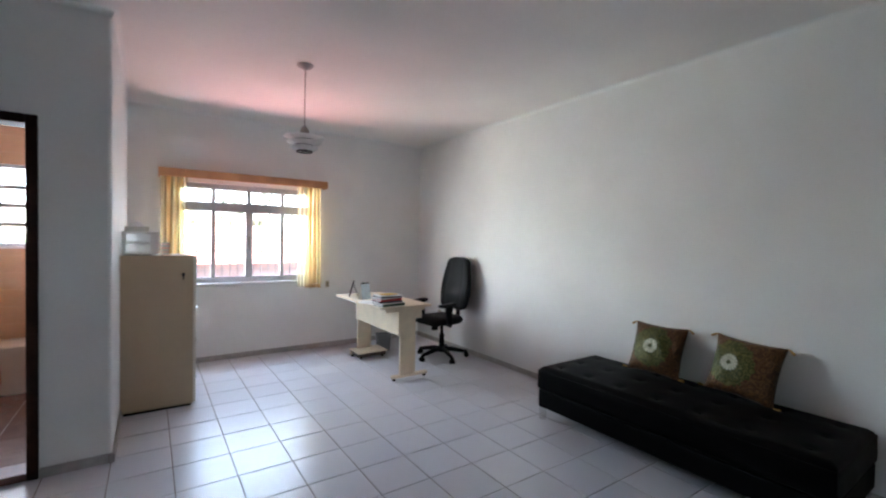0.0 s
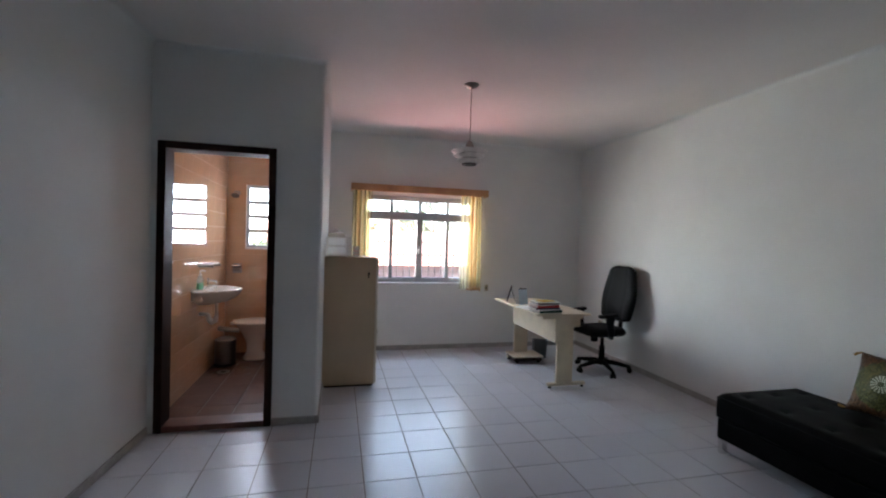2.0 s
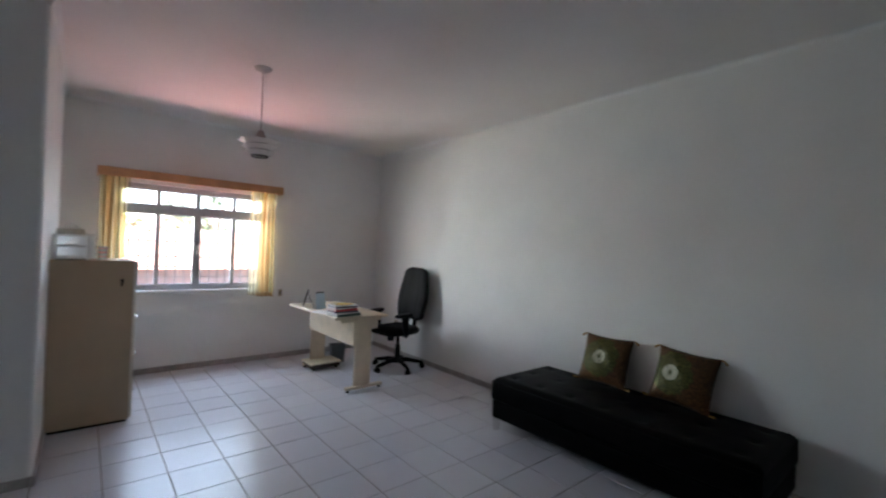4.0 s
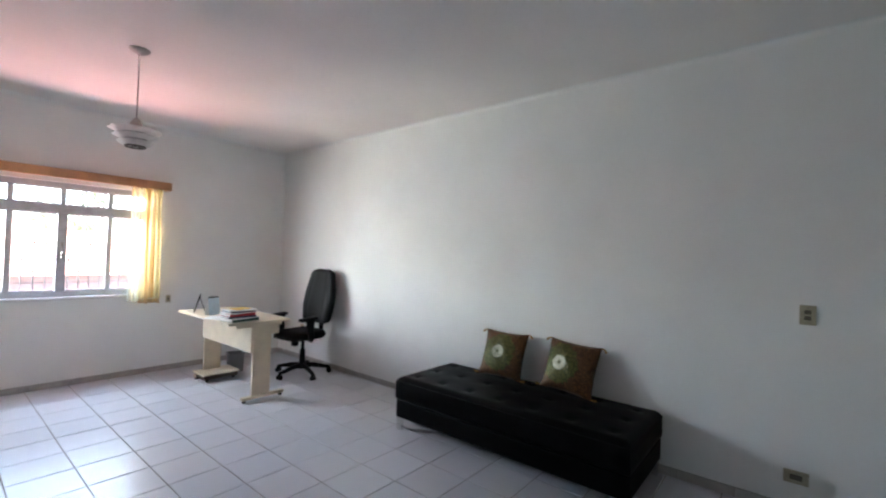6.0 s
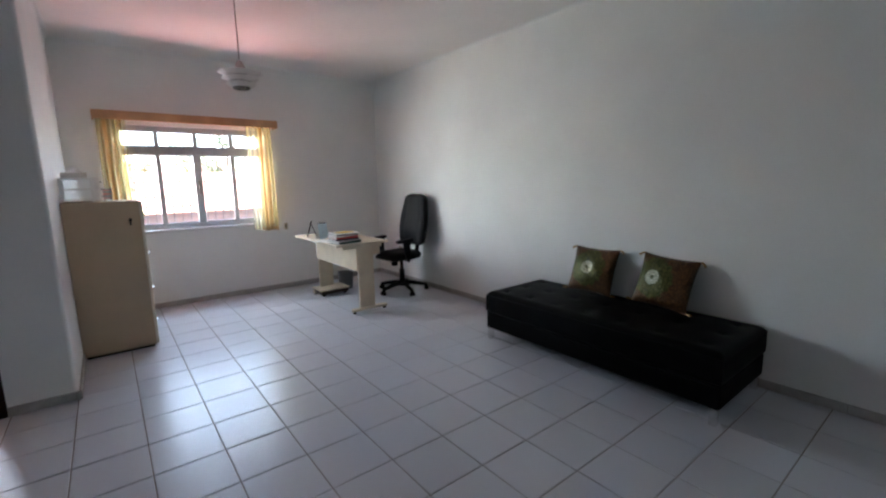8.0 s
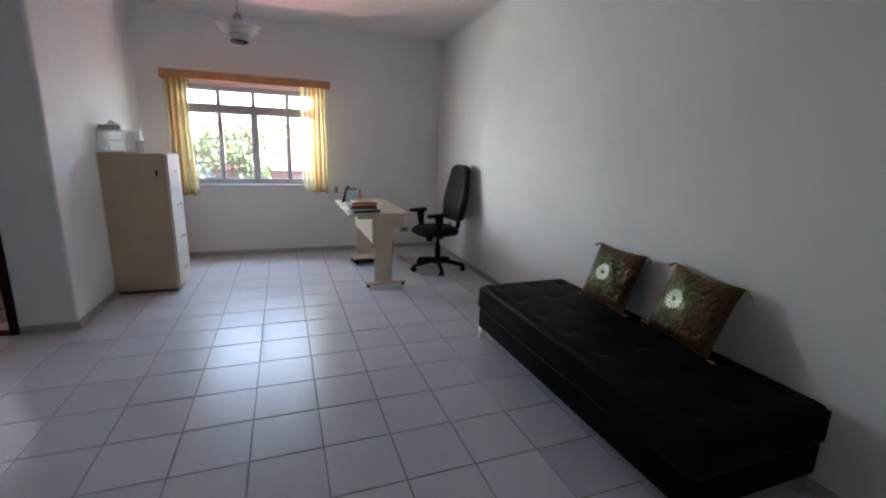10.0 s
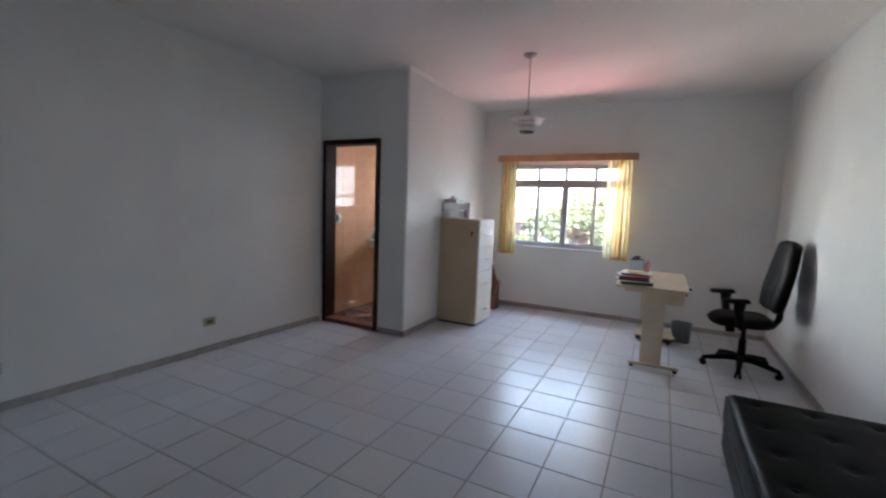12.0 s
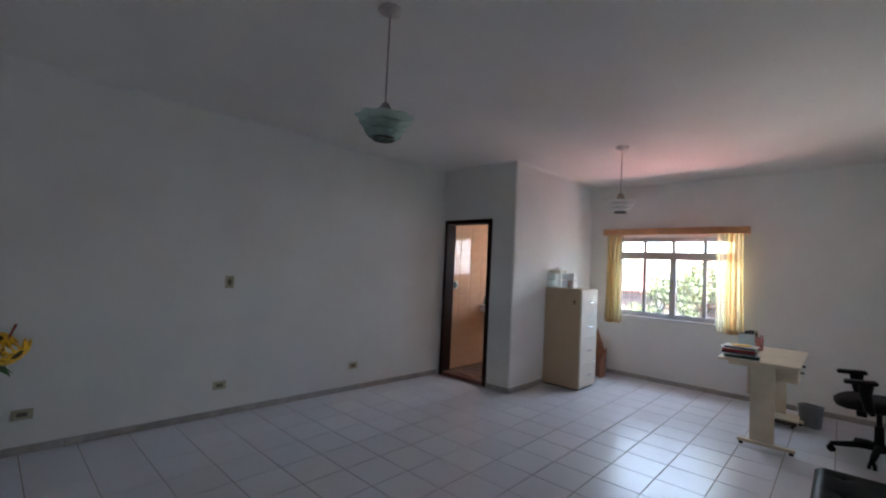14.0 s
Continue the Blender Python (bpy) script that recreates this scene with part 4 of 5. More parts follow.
def desk():
    x0, x1, y0, y1 = 3.475, 4.105, 3.715, 4.945
    d = thing("desk", pose(0, 0, 0), "pale maple laminate office desk on panel legs", "desk")
    part("desktop", box((x0, y0, DZ - 0.025), (x1, y1, DZ), 0.006), M["laminate"], d)
    for y in (y0 + 0.03, y1 - 0.08):
        lg = part("leg", box((3.735, y, 0.055), (3.922, y + 0.028, DZ - 0.025), 0.004), M["laminate"], d)
        part("foot_bar", box((3.64, y - 0.012, 0.022), (4.075, y + 0.040, 0.056), 0.010), M["laminate"], d)
        for x in (3.67, 4.045):
            part("foot_pad", cyl((x, y + 0.014, 0.0), (x, y + 0.014, 0.023), 0.019, 0.016, 12), M["black_plastic"], d, "black rubber foot")
        part("top_bracket", box((3.56, y - 0.005, DZ - 0.060), (4.03, y + 0.033, DZ - 0.0255), 0.004), M["laminate"], d)
    part("modesty_panel", box((3.714, y0 + 0.032, 0.475), (3.733, y1 - 0.064, DZ - 0.062), 0.003), M["laminate"], d)
    dr = part("drawer_unit", box((3.80, y0 + 0.16, DZ - 0.175), (4.08, y0 + 0.60, DZ - 0.026), 0.004), M["laminate"], d)
    for y in (y0 + 0.38,):
        part("drawer_knob", add_cyl(cyl((4.08, y, DZ - 0.10), (4.098, y, DZ - 0.10), 0.007, seg=10), (4.098, y, DZ - 0.10), (4.108, y, DZ - 0.10), 0.012, seg=12), M["black_plastic"], dr)
    part("keyring", cyl((4.105, y0 + 0.20, DZ - 0.012), (4.128, y0 + 0.20, DZ - 0.012), 0.011, seg=10), M["black_plastic"], d)


desk()


def computer_stand():
    s = thing("computer_stand", pose(3.88, 4.80, 0), "low pale laminate computer trolley under the desk", "trolley")
    part("board", box((-0.24, -0.17, 0.076), (0.16, 0.125, 0.094), 0.004), M["laminate"], s)
    part("apron", box((-0.225, -0.155, 0.030), (0.145, 0.11, 0.0755), 0.003), M["trolley"], s, "dark brown frame under the board")
    for x in (-0.18, 0.11):
        for y in (-0.12, 0.07):
            part("caster", cyl((x - 0.012, y, 0.016), (x + 0.012, y, 0.016), 0.016, seg=14), M["black_plastic"], s)


computer_stand()


def waste_bin():
    b = thing("waste_bin", pose(4.125, 4.93, 0, 0, 0, -20), "square-cornered grey plastic waste bin", "bin")

    def ring(bm, hx, hy, z, r=0.035):
        out = []
        for cx, cy, a0 in ((1, 1, 0), (-1, 1, 90), (-1, -1, 180), (1, -1, 270)):
            for k in range(5):
                a = radians(a0 + 22.5 * k)
                out.append(bm.verts.new((cx * (hx - r) + r * math.cos(a), cy * (hy - r) + r * math.sin(a), z)))
        return out

    def shell(levels):
        bm = bmesh.new()
        rings = [ring(bm, *lv) for lv in levels]
        for p, q in zip(rings, rings[1:]):
            for k in range(len(p)):
                bm.faces.new((p[k], p[(k + 1) % len(p)], q[(k + 1) % len(p)], q[k]))
        return bm, rings

    bm, rings = shell([(0.088, 0.060, 0.0), (0.098, 0.070, 0.225), (0.093, 0.065, 0.225), (0.083, 0.055, 0.010)])
    bm.faces.new(list(reversed(rings[0])))
    bm.faces.new(rings[-1])
    part("bucket", bm, M["bin"], b)
    bm, rings = shell([(0.098, 0.070, 0.212), (0.103, 0.075, 0.214), (0.103, 0.075, 0.228), (0.093, 0.065, 0.229)])
    part("rim", bm, M["bin"], b)


waste_bin()


def books():
    spec = [("green_dark", 0.026, 0.0, 0.28, 0.20), ("paper", 0.010, 5.0, 0.31, 0.22), ("navy", 0.016, -7.0, 0.27, 0.19), ("red", 0.024, -2.0, 0.26, 0.19), ("paper", 0.008, 9.0, 0.29, 0.20), ("navy", 0.012, -5.0, 0.25, 0.18), ("paper", 0.010, -11.0, 0.27, 0.19), ("yellow", 0.008, 14.0, 0.16, 0.12)]
    words = {"green_dark": "thick dark green hardcover book in the stack", "paper": "thin white booklet in the book stack", "red": "red hardcover book in the stack", "navy": "dark blue book in the stack", "yellow": "small yellow pad on top of the books"}
    z = DZ + 0.001
    for key, th, rot, w, d in spec:
        b = thing("book", pose(3.638 + 0.012 * math.sin(5 * z * 10), 3.865, z, 0, 0, 8 + rot), words[key], "book", "books on the desk")
        if key in ("paper", "yellow"):
            part("pages", box((-w / 2, -d / 2, 0), (w / 2, d / 2, th), 0.002, 1), M[key], b)
        else:
            part("pages", box((-w / 2 + 0.004, -d / 2 + 0.004, 0.003), (w / 2 - 0.005, d / 2 - 0.004, th - 0.003)), M["paper"], b)
            cv = bmesh.new()
            add_box(cv, (-w / 2, -d / 2, 0), (w / 2, d / 2, 0.003))
            add_box(cv, (-w / 2, -d / 2, th - 0.003), (w / 2, d / 2, th))
            add_box(cv, (-w / 2, -d / 2, 0.003), (w / 2, -d / 2 + 0.004, th - 0.003))
            part("cover", cv, M[key], b)
        z += th + 0.0008
    # leaflets fanned out beside the stack
    for k, (x, y, r) in enumerate(((3.535, 4.10, 20), (3.56, 4.14, 34), (3.60, 4.12, 8))):
        lf = thing("leaflet", pose(x, y, DZ + 0.001 + 0.003 * k, 0, 0, r), "white leaflet lying loose on the desk", "leaflet", "leaflets on the desk")
        part("sheets", box((-0.075, -0.105, 0), (0.075, 0.105, 0.0025)), M["paper"], lf)


books()


def desk_items():
    c = thing("desk_calendar", pose(3.615, 4.40, DZ + 0.001, 0, 0, 25) @ Matrix.Diagonal((1.2, 1.1, 1.18, 1)), "pale blue upright card holder on the desk", "card holder")
    part("front_card", box((-0.062, -0.002, 0), (0.062, 0.002, 0.155), 0.001, 1, pose(0, -0.026, 0, -9, 0, 0)), M["paleblue"], c)
    part("back_card", box((-0.062, -0.002, 0), (0.062, 0.002, 0.155), 0.001, 1, pose(0, 0.026, 0, 9, 0, 0)), M["paper"], c)
    part("binding", cyl((-0.055, 0, 0.154), (0.055, 0, 0.154), 0.006, seg=10), M["black_plastic"], c)
    f = thing("photo_frame", pose(3.555, 4.72, DZ + 0.001, 0, 0, -113) @ Matrix.Scale(1.22, 4), "black picture frame standing on its easel", "picture frame")
    rim = bmesh.new()
    for lo, hi in (((-0.06, 0), (0.06, 0.014)), ((-0.06, 0.146), (0.06, 0.16)), ((-0.06, 0.014), (-0.046, 0.146)), ((0.046, 0.014), (0.06, 0.146))):
        add_box(rim, (lo[0], -0.006, lo[1]), (hi[0], 0.006, hi[1]), 0.002, 1)
    tilt = pose(0, 0, 0, -16, 0, 0)
    part("frame_rim", rim, M["black_plastic"], f, at=tilt)
    part("picture", box((-0.046, -0.001, 0.014), (0.046, 0.003, 0.146)), M["navy"], f, "plain dark picture", at=tilt)
    part("easel_strut", box((-0.02, -0.002, 0), (0.02, 0.002, 0.14), 0, 1, pose(0, 0.085, 0.001, 20, 0, 0)), M["black_plastic"], f)
    p = thing("pen_cup", pose(3.70, 4.57, DZ + 0.001), "pink printed pen cup holding pens", "pen cup")
    part("cup_wall", lathe([(0.0, 0.0), (0.044, 0.0), (0.050, 0.125), (0.046, 0.125), (0.040, 0.006), (0.0, 0.006)], 24), M["pink"], p)
    for k, (key, a, lean, top) in enumerate((("red", 0.4, 0.028, 0.165), ("black_plastic", 2.0, 0.030, 0.175), ("stem", 3.6, 0.028, 0.16), ("navy", 5.2, 0.03, 0.165))):
        part("pen", cyl((0.012 * math.cos(a), 0.012 * math.sin(a), 0.008), ((0.012 + lean) * math.cos(a), (0.012 + lean) * math.sin(a), top), 0.0045, seg=8), M[key], p)


desk_items()


# ---- office chair ----
def office_chair():
    c = thing("office_chair", pose(4.618, 4.26, 0, 0, 0, 95), "black high-backed office chair with armrests on castors", "chair")
    # local: faces +y
    hub = lathe([(0.0, 0.075), (0.045, 0.075), (0.050, 0.10), (0.042, 0.135), (0.0, 0.14)], 20)
    part("hub", hub, M["black_plastic"], c)
    for k in range(5):
        a = radians(93 + 72 * k)
        ca, sa = math.cos(a), math.sin(a)
        arm = bmesh.new()
        tube([(0.03 * ca, 0.03 * sa, 0.112), (0.13 * ca, 0.13 * sa, 0.108), (0.25 * ca, 0.25 * sa, 0.085), (0.325 * ca, 0.325 * sa, 0.072)], [0.031, 0.028, 0.024, 0.018], 10, arm)
        part("base_arm", arm, M["black_plastic"], c)
        w = bmesh.new()
        for s in (-0.014, 0.014):
            ox, oy = -sa * s, ca * s
            add_cyl(w, (0.32 * ca + ox * 0.5, 0.32 * sa + oy * 0.5, 0.027), (0.32 * ca + ox * 1.8, 0.32 * sa + oy * 1.8, 0.030), 0.030, seg=18)
        cs = part("caster", w, M["black_plastic"], c)
        part("caster_hood", lathe([(0.0, 0.075), (0.016, 0.072), (0.022, 0.050), (0.020, 0.044), (0.0, 0.044)], 14), M["black_plastic"], cs, at=pose(0.32 * ca, 0.32 * sa, 0))
    part("gas_column", add_cyl(cyl((0, 0, 0.13), (0, 0, 0.30), 0.036, 0.031), (0, 0, 0.30), (0, 0, 0.43), 0.020), M["black_plastic"], c)
    part("mechanism", add_box(box((-0.075, -0.10, 0.415), (0.075, 0.12, 0.452), 0.010), (-0.03, 0.08, 0.36), (0.03, 0.15, 0.43), 0.010), M["black_plastic"], c)
    part("lever", tube([(0.05, -0.02, 0.43), (0.16, -0.04, 0.43), (0.20, -0.06, 0.425)], 0.006, 8), M["black_plastic"], c)
    seat = bmesh.new()
    nx = 28
    top, bot = [], []
    for j in range(nx + 1):
        rt, rb = [], []
        for i in range(nx + 1):
            u, v = 2 * i / nx - 1, 2 * j / nx - 1
            k = (abs(u) ** 4 + abs(v) ** 4) ** 0.25
            m_ = max(abs(u), abs(v))
            q = m_ / k if k > 1e-6 else 1
            x, y = 0.255 * u * q, 0.255 * v * q + 0.045
            e = max(0.0, 1 - m_ ** 5)
            front_drop = 0.03 * max(0, v - 0.4) ** 2 / 0.36
            rt.append(seat.verts.new((x, y, 0.490 + 0.062 * e ** 0.5 - front_drop + 0.010 * v * v * (v < 0) - 0.006 * (1 - u * u) * (1 - v * v))))
            rb.append(seat.verts.new((x, y, 0.490 - 0.052 * e ** 0.5 - front_drop * 0.3)))
        top.append(rt)
        bot.append(rb)
    for g in (top, bot):
        for a, b in zip(g, g[1:]):
            for i in range(nx):
                seat.faces.new((a[i], a[i + 1], b[i + 1], b[i]))
    bmesh.ops.remove_doubles(seat, verts=seat.verts, dist=0.0006)
    part("seat", seat, M["black_cloth"], c, smooth=70)
    back = bmesh.new()
    H, nz = 0.68, 40
    fr, bk = [], []
    for j in range(nz + 1):
        v = j / nz
        rf, rb = [], []
        wdt = (0.232 + 0.050 * math.sin(math.pi * min(1, v * 1.2)) - 0.012 * v) * (1 - 0.55 * max(0, (v - 0.84) / 0.16) ** 2.8) * (1 - 0.35 * max(0, (0.07 - v) / 0.07) ** 2)
        for i in range(nx + 1):
            u = 2 * i / nx - 1
            e = max(0.0, (1 - abs(u) ** 4)) * max(0.0, min(1, v / 0.05, (1 - v) / 0.05))
            lumbar = 0.018 * math.exp(-((v - 0.28) / 0.16) ** 2)
            groove = -0.008 * (math.exp(-((abs(u) - 0.55) / 0.05) ** 2))
            wrap = 0.030 * u * u
            rf.append(back.verts.new((wdt * u, 0.058 * e ** 0.5 + lumbar * e + groove * e + wrap, H * v)))
            rb.append(back.verts.new((wdt * u, -0.058 * e ** 0.5 + wrap, H * v)))
        fr.append(rf)
        bk.append(rb)
    for g in (fr, bk):
        for a, b in zip(g, g[1:]):
            for i in range(nx):
                back.faces.new((a[i], a[i + 1], b[i + 1], b[i]))
    bmesh.ops.remove_doubles(back, verts=back.verts, dist=0.0006)
    part("backrest", back, M["black_cloth"], c, at=pose(0, -0.205, 0.60, 9, 0, 0), smooth=70)
    part("back_bracket", tube([(0, -0.08, 0.445), (0, -0.23, 0.46), (0, -0.268, 0.53), (0, -0.276, 0.70), (0, -0.290, 0.80)], [0.030, 0.030, 0.028, 0.024, 0.018], 10), M["black_plastic"], c)
    for s in (-1, 1):
        ar = bmesh.new()
        tube([(s * 0.17, 0.06, 0.450), (s * 0.255, 0.08, 0.455), (s * 0.278, 0.10, 0.49), (s * 0.278, 0.12, 0.62), (s * 0.278, 0.12, 0.705)], [0.018, 0.026, 0.036, 0.042, 0.055], 12, ar)
        a_ = part("armrest", ar, M["black_plastic"], c)
        pad = bmesh.new()
        add_box(pad, (s * 0.278 - 0.048, 0.045, 0.700), (s * 0.278 + 0.048, 0.262, 0.736), 0.016, 3)
        for v in pad.verts:
            v.co.z += -0.25 * max(0, v.co.y - 0.19) - 0.12 * max(0, 0.08 - v.co.y)
        part("arm_pad", pad, M["black_plastic"], a_)


office_chair()


# ---- sockets and switches ----
def plate(name, m, w, h, label, category, holes):
    """A wall plate in its local x (wide) and z (high), proud along -y."""
    p = thing(name, m, label, category, "ivory wall plates")
    part("cover_plate", box((-w / 2, -0.009, -h / 2), (w / 2, -0.0005, h / 2), 0.003), M["ivory"], p)
    for x, z, a, b in holes:
        part("insert", box((x - a, -0.013, z - b), (x + a, -0.008, z + b), 0.002, 1), M["slot"], p)
    for x in ((-w * 0.38, w * 0.38) if w > h else (0, 0)):
        part("screw", cyl((x, -0.009, h * 0.38 if h >= w else 0), (x, -0.0115, h * 0.38 if h >= w else 0), 0.003, seg=8), M["steel"], p)


def on_west(y, z):
    return WEST @ pose(0, (y - DOOR_Y), z, 0, 0, 90)


plate("light_switch", on_west(0.39, 1.29), 0.078, 0.118, "ivory light switch plate on the white wall", "switch", [(0, 0, 0.016, 0.028)])
for yy in (-1.0, 0.36, 1.86):
    plate("wall_socket", on_west(yy, 0.295), 0.12, 0.078, "low ivory wall socket plate", "socket", [(0, 0, 0.030, 0.016)])
plate("light_switch", pose(EAST, -0.41, 1.21, 0, 0, -90), 0.078, 0.118, "ivory light switch plate on the long wall", "switch", [(0, 0.018, 0.016, 0.012), (0, -0.018, 0.016, 0.012)])
plate("wall_socket", pose(EAST, -0.37, 0.23, 0, 0, -90), 0.12, 0.078, "low ivory wall socket plate", "socket", [(0, 0, 0.030, 0.016)])
plate("wall_socket", pose(4.53, NORTH, 0.27), 0.12, 0.078, "low ivory wall socket plate", "socket", [(0, 0, 0.030, 0.016)])
plate("wall_socket", pose(EAST, 4.92, 0.42, 0, 0, -90), 0.078, 0.118, "ivory socket plate behind the chair", "socket", [(0, 0, 0.016, 0.028)])
plate("wall_socket", pose(3.56, NORTH, 0.86), 0.05, 0.09, "small ivory cable plate beside the curtain", "socket", [(0, 0, 0.01, 0.02)])


# ---- bathroom fittings ----
def basin():
    y, z, x = 4.50, 0.955, BATH_W
    b = thing("wash_basin", pose(x, y, z), "white ceramic wall-hung wash basin with its drain pipe", "basin")
    bm = bmesh.new()
    n = 40
    outer = [(0.30, 0.0), (0.30, -0.02), (0.27, -0.075), (0.20, -0.125), (0.10, -0.155), (0.0, -0.16)]
    inner = [(0.285, 0.006), (0.265, 0.002), (0.22, -0.04), (0.14, -0.09), (0.05, -0.11), (0.0, -0.112)]
    rows = []
    for prof in (list(reversed(outer)) + inner):
        row = []
        r, zz = prof
        for k in range(n + 1):
            a = -math.pi / 2 + math.pi * k / n
            row.append(bm.verts.new((0.02 + 1.25 * r * max(0, math.cos(a)) + 0.0005, r * math.sin(a), zz)))
        rows.append(row)
    for p, q in zip(rows, rows[1:]):
        for k in range(n):
            bm.faces.new((p[k], p[k + 1], q[k + 1], q[k]))
    bmesh.ops.remove_doubles(bm, verts=bm.verts, dist=0.0005)
    part("bowl", bm, M["ceramic"], b, smooth=60)
    part("back_ledge", box((0.0, -0.28, -0.10), (0.10, 0.28, 0.012), 0.012, 3), M["ceramic"], b)
    part("tap", add_cyl(tube([(0.07, 0.0, 0.012), (0.07, 0.0, 0.07), (0.10, 0.0, 0.085), (0.15, 0.0, 0.075), (0.16, 0, 0.06)], 0.010, 10), (0.07, 0.0, 0.08), (0.07, 0.0, 0.11), 0.018, 0.014, 12), M["chrome"], b)
    part("drain_pipe", tube([(0.16, 0, -0.15), (0.16, 0, -0.27), (0.15, 0.0, -0.33), (0.12, 0.0, -0.345), (0.09, 0, -0.32), (0.08, 0, -0.27), (0.04, 0, -0.26), (0.0, 0, -0.26)], [0.018, 0.018, 0.028, 0.03, 0.026, 0.02, 0.018, 0.018], 12), M["white_plastic"], b)


basin()


def soap_bottle():
    s = thing("soap_bottle", pose(0.17, 4.29, 0.9685), "clear pump bottle of green liquid soap", "soap bottle")
    part("bottle", lathe([(0.0, 0.0), (0.030, 0.0), (0.032, 0.01), (0.032, 0.095), (0.022, 0.125), (0.012, 0.132), (0.0, 0.132)], 20), M["tumbler"], s)
    part("liquid", lathe([(0.0, 0.003), (0.028, 0.003), (0.030, 0.01), (0.030, 0.066), (0.0, 0.066)], 20), M["soap"], s, "green liquid soap")
    part("pump", add_cyl(tube([(0, 0, 0.132), (0, 0, 0.185), (0.03, 0, 0.188), (0.045, 0, 0.180)], 0.006, 8), (0, 0, 0.132), (0, 0, 0.148), 0.013, 0.013, 12), M["white_plastic"], s)


soap_bottle()


def glass_shelf():
    s = thing("wall_shelf", pose(BATH_W, 4.62, 1.20), "small white bathroom wall shelf on chrome brackets", "shelf")
    part("shelf_board", box((0.004, -0.24, 0.0), (0.115, 0.13, 0.012), 0.004), M["white_plastic"], s)
    for y in (-0.18, 0.09):
        part("bracket", add_cyl(cyl((0.0, y, -0.012), (0.125, y, -0.012), 0.010, seg=10), (0.125, y, -0.012), (0.14, y, -0.012), 0.014, seg=10), M["steel"], s)


glass_shelf()


def toilet():
    t = thing("toilet", pose(0.52, 5.22, BF, 0, 0, 90), "white ceramic toilet with a closed lid", "toilet")
    part("pedestal", lathe([(0.100, 0.0), (0.105, 0.02), (0.072, 0.10), (0.078, 0.20), (0.118, 0.31), (0.160, 0.395), (0.168, 0.43), (0.0, 0.43)], 32, sy=1.25), M["ceramic"], t)
    part("seat_lid", lathe([(0.0, 0.432), (0.194, 0.432), (0.202, 0.442), (0.198, 0.460), (0.15, 0.470), (0.0, 0.473)], 36, sy=1.24), M["ceramic"], t)
    for x in (-0.07, 0.07):
        part("hinge", box((x - 0.018, 0.215, 0.425), (x + 0.018, 0.262, 0.458), 0.006), M["ceramic"], t)
    part("flush_pipe", tube([(0, 0.18, 0.34), (0, 0.26, 0.35), (0, 0.408, 0.37)], 0.028, 12), M["white_plastic"], t)


toilet()


def pedal_bin():
    p = thing("pedal_bin", pose(0.245, 5.00, BF), "small stainless steel pedal bin", "bin")
    part("body", lathe([(0.0, 0.0), (0.105, 0.0), (0.105, 0.025), (0.110, 0.026), (0.110, 0.27), (0.0, 0.27)], 32), M["binsteel"], p)
    part("lid", lathe([(0.112, 0.271), (0.113, 0.29), (0.09, 0.305), (0.0, 0.31)], 32), M["binsteel"], p)
    part("base_ring", lathe([(0.112, 0.0), (0.114, 0.002), (0.114, 0.024), (0.106, 0.0255)], 32), M["black_plastic"], p)
    part("pedal", box((-0.02, -0.145, 0.006), (0.02, -0.10, 0.016), 0.003), M["black_plastic"], p)


pedal_bin()


def paper_holder():
    h = thing("toilet_paper_holder", pose(0.245, NORTH - lin, 1.10), "chrome toilet paper holder on the tiles", "paper holder")
    part("plate", box((-0.055, -0.02, -0.06), (0.055, -0.0005, 0.06), 0.008), M["steel"], h)
    part("hood", tube([(-0.05, -0.018, 0.045), (-0.05, -0.065, 0.035), (0.05, -0.065, 0.035), (0.05, -0.018, 0.045)], 0.012, 8), M["chrome"], h)
    part("roller", cyl((-0.045, -0.042, -0.005), (0.045, -0.042, -0.005), 0.024, seg=16), M["lampmetal"], h)


paper_holder()


def shower():
    s = thing("shower_head", pose(0.235, NORTH - lin, 2.04), "small chrome shower head on the bathroom wall", "shower")
    part("arm", add_cyl(cyl((0, -0.0005, 0), (0, -0.12, 0.0), 0.011, seg=12), (0, -0.001, 0), (0, -0.012, 0), 0.03, seg=18), M["steel"], s)
    part("head", cyl((0, -0.11, 0.012), (0, -0.155, -0.045), 0.018, 0.045, 20), M["steel"], s)


shower()


def bath_switch():
    s = thing("bathroom_switch", pose(BATH_W, 3.60, 1.27, 0, 0, 90), "white bathroom wall fitting with a teal piece", "switch")
    part("cover_plate", box((-0.04, -0.012, -0.058), (0.04, -0.0005, 0.058), 0.004), M["white_plastic"], s)
    part("toggle", box((-0.045, -0.03, -0.05), (-0.012, -0.011, 0.05), 0.004), M["teal"], s, "teal plastic piece")
    part("knob", lathe([(0.0, 0.0), (0.022, 0.0), (0.024, 0.015), (0.016, 0.03), (0.0, 0.032)], 18), M["white_plastic"], s, at=pose(0.015, -0.0115, 0.0, 90, 0, 0))


bath_switch()


def floor_drain():
    d = thing("floor_drain", pose(0.30, 4.70, BF + 0.0005), "round dark metal floor drain", "drain")
    part("rim", lathe([(0.035, 0.0), (0.062, 0.0), (0.062, 0.003), (0.035, 0.003), (0.035, 0.0)], 28), M["steel"], d)
    for k in range(-2, 3):
        part("slat", box((-0.036, k * 0.014 - 0.004, 0.0), (0.036, k * 0.014 + 0.004, 0.0025)), M["black_plastic"], d)


floor_drain()


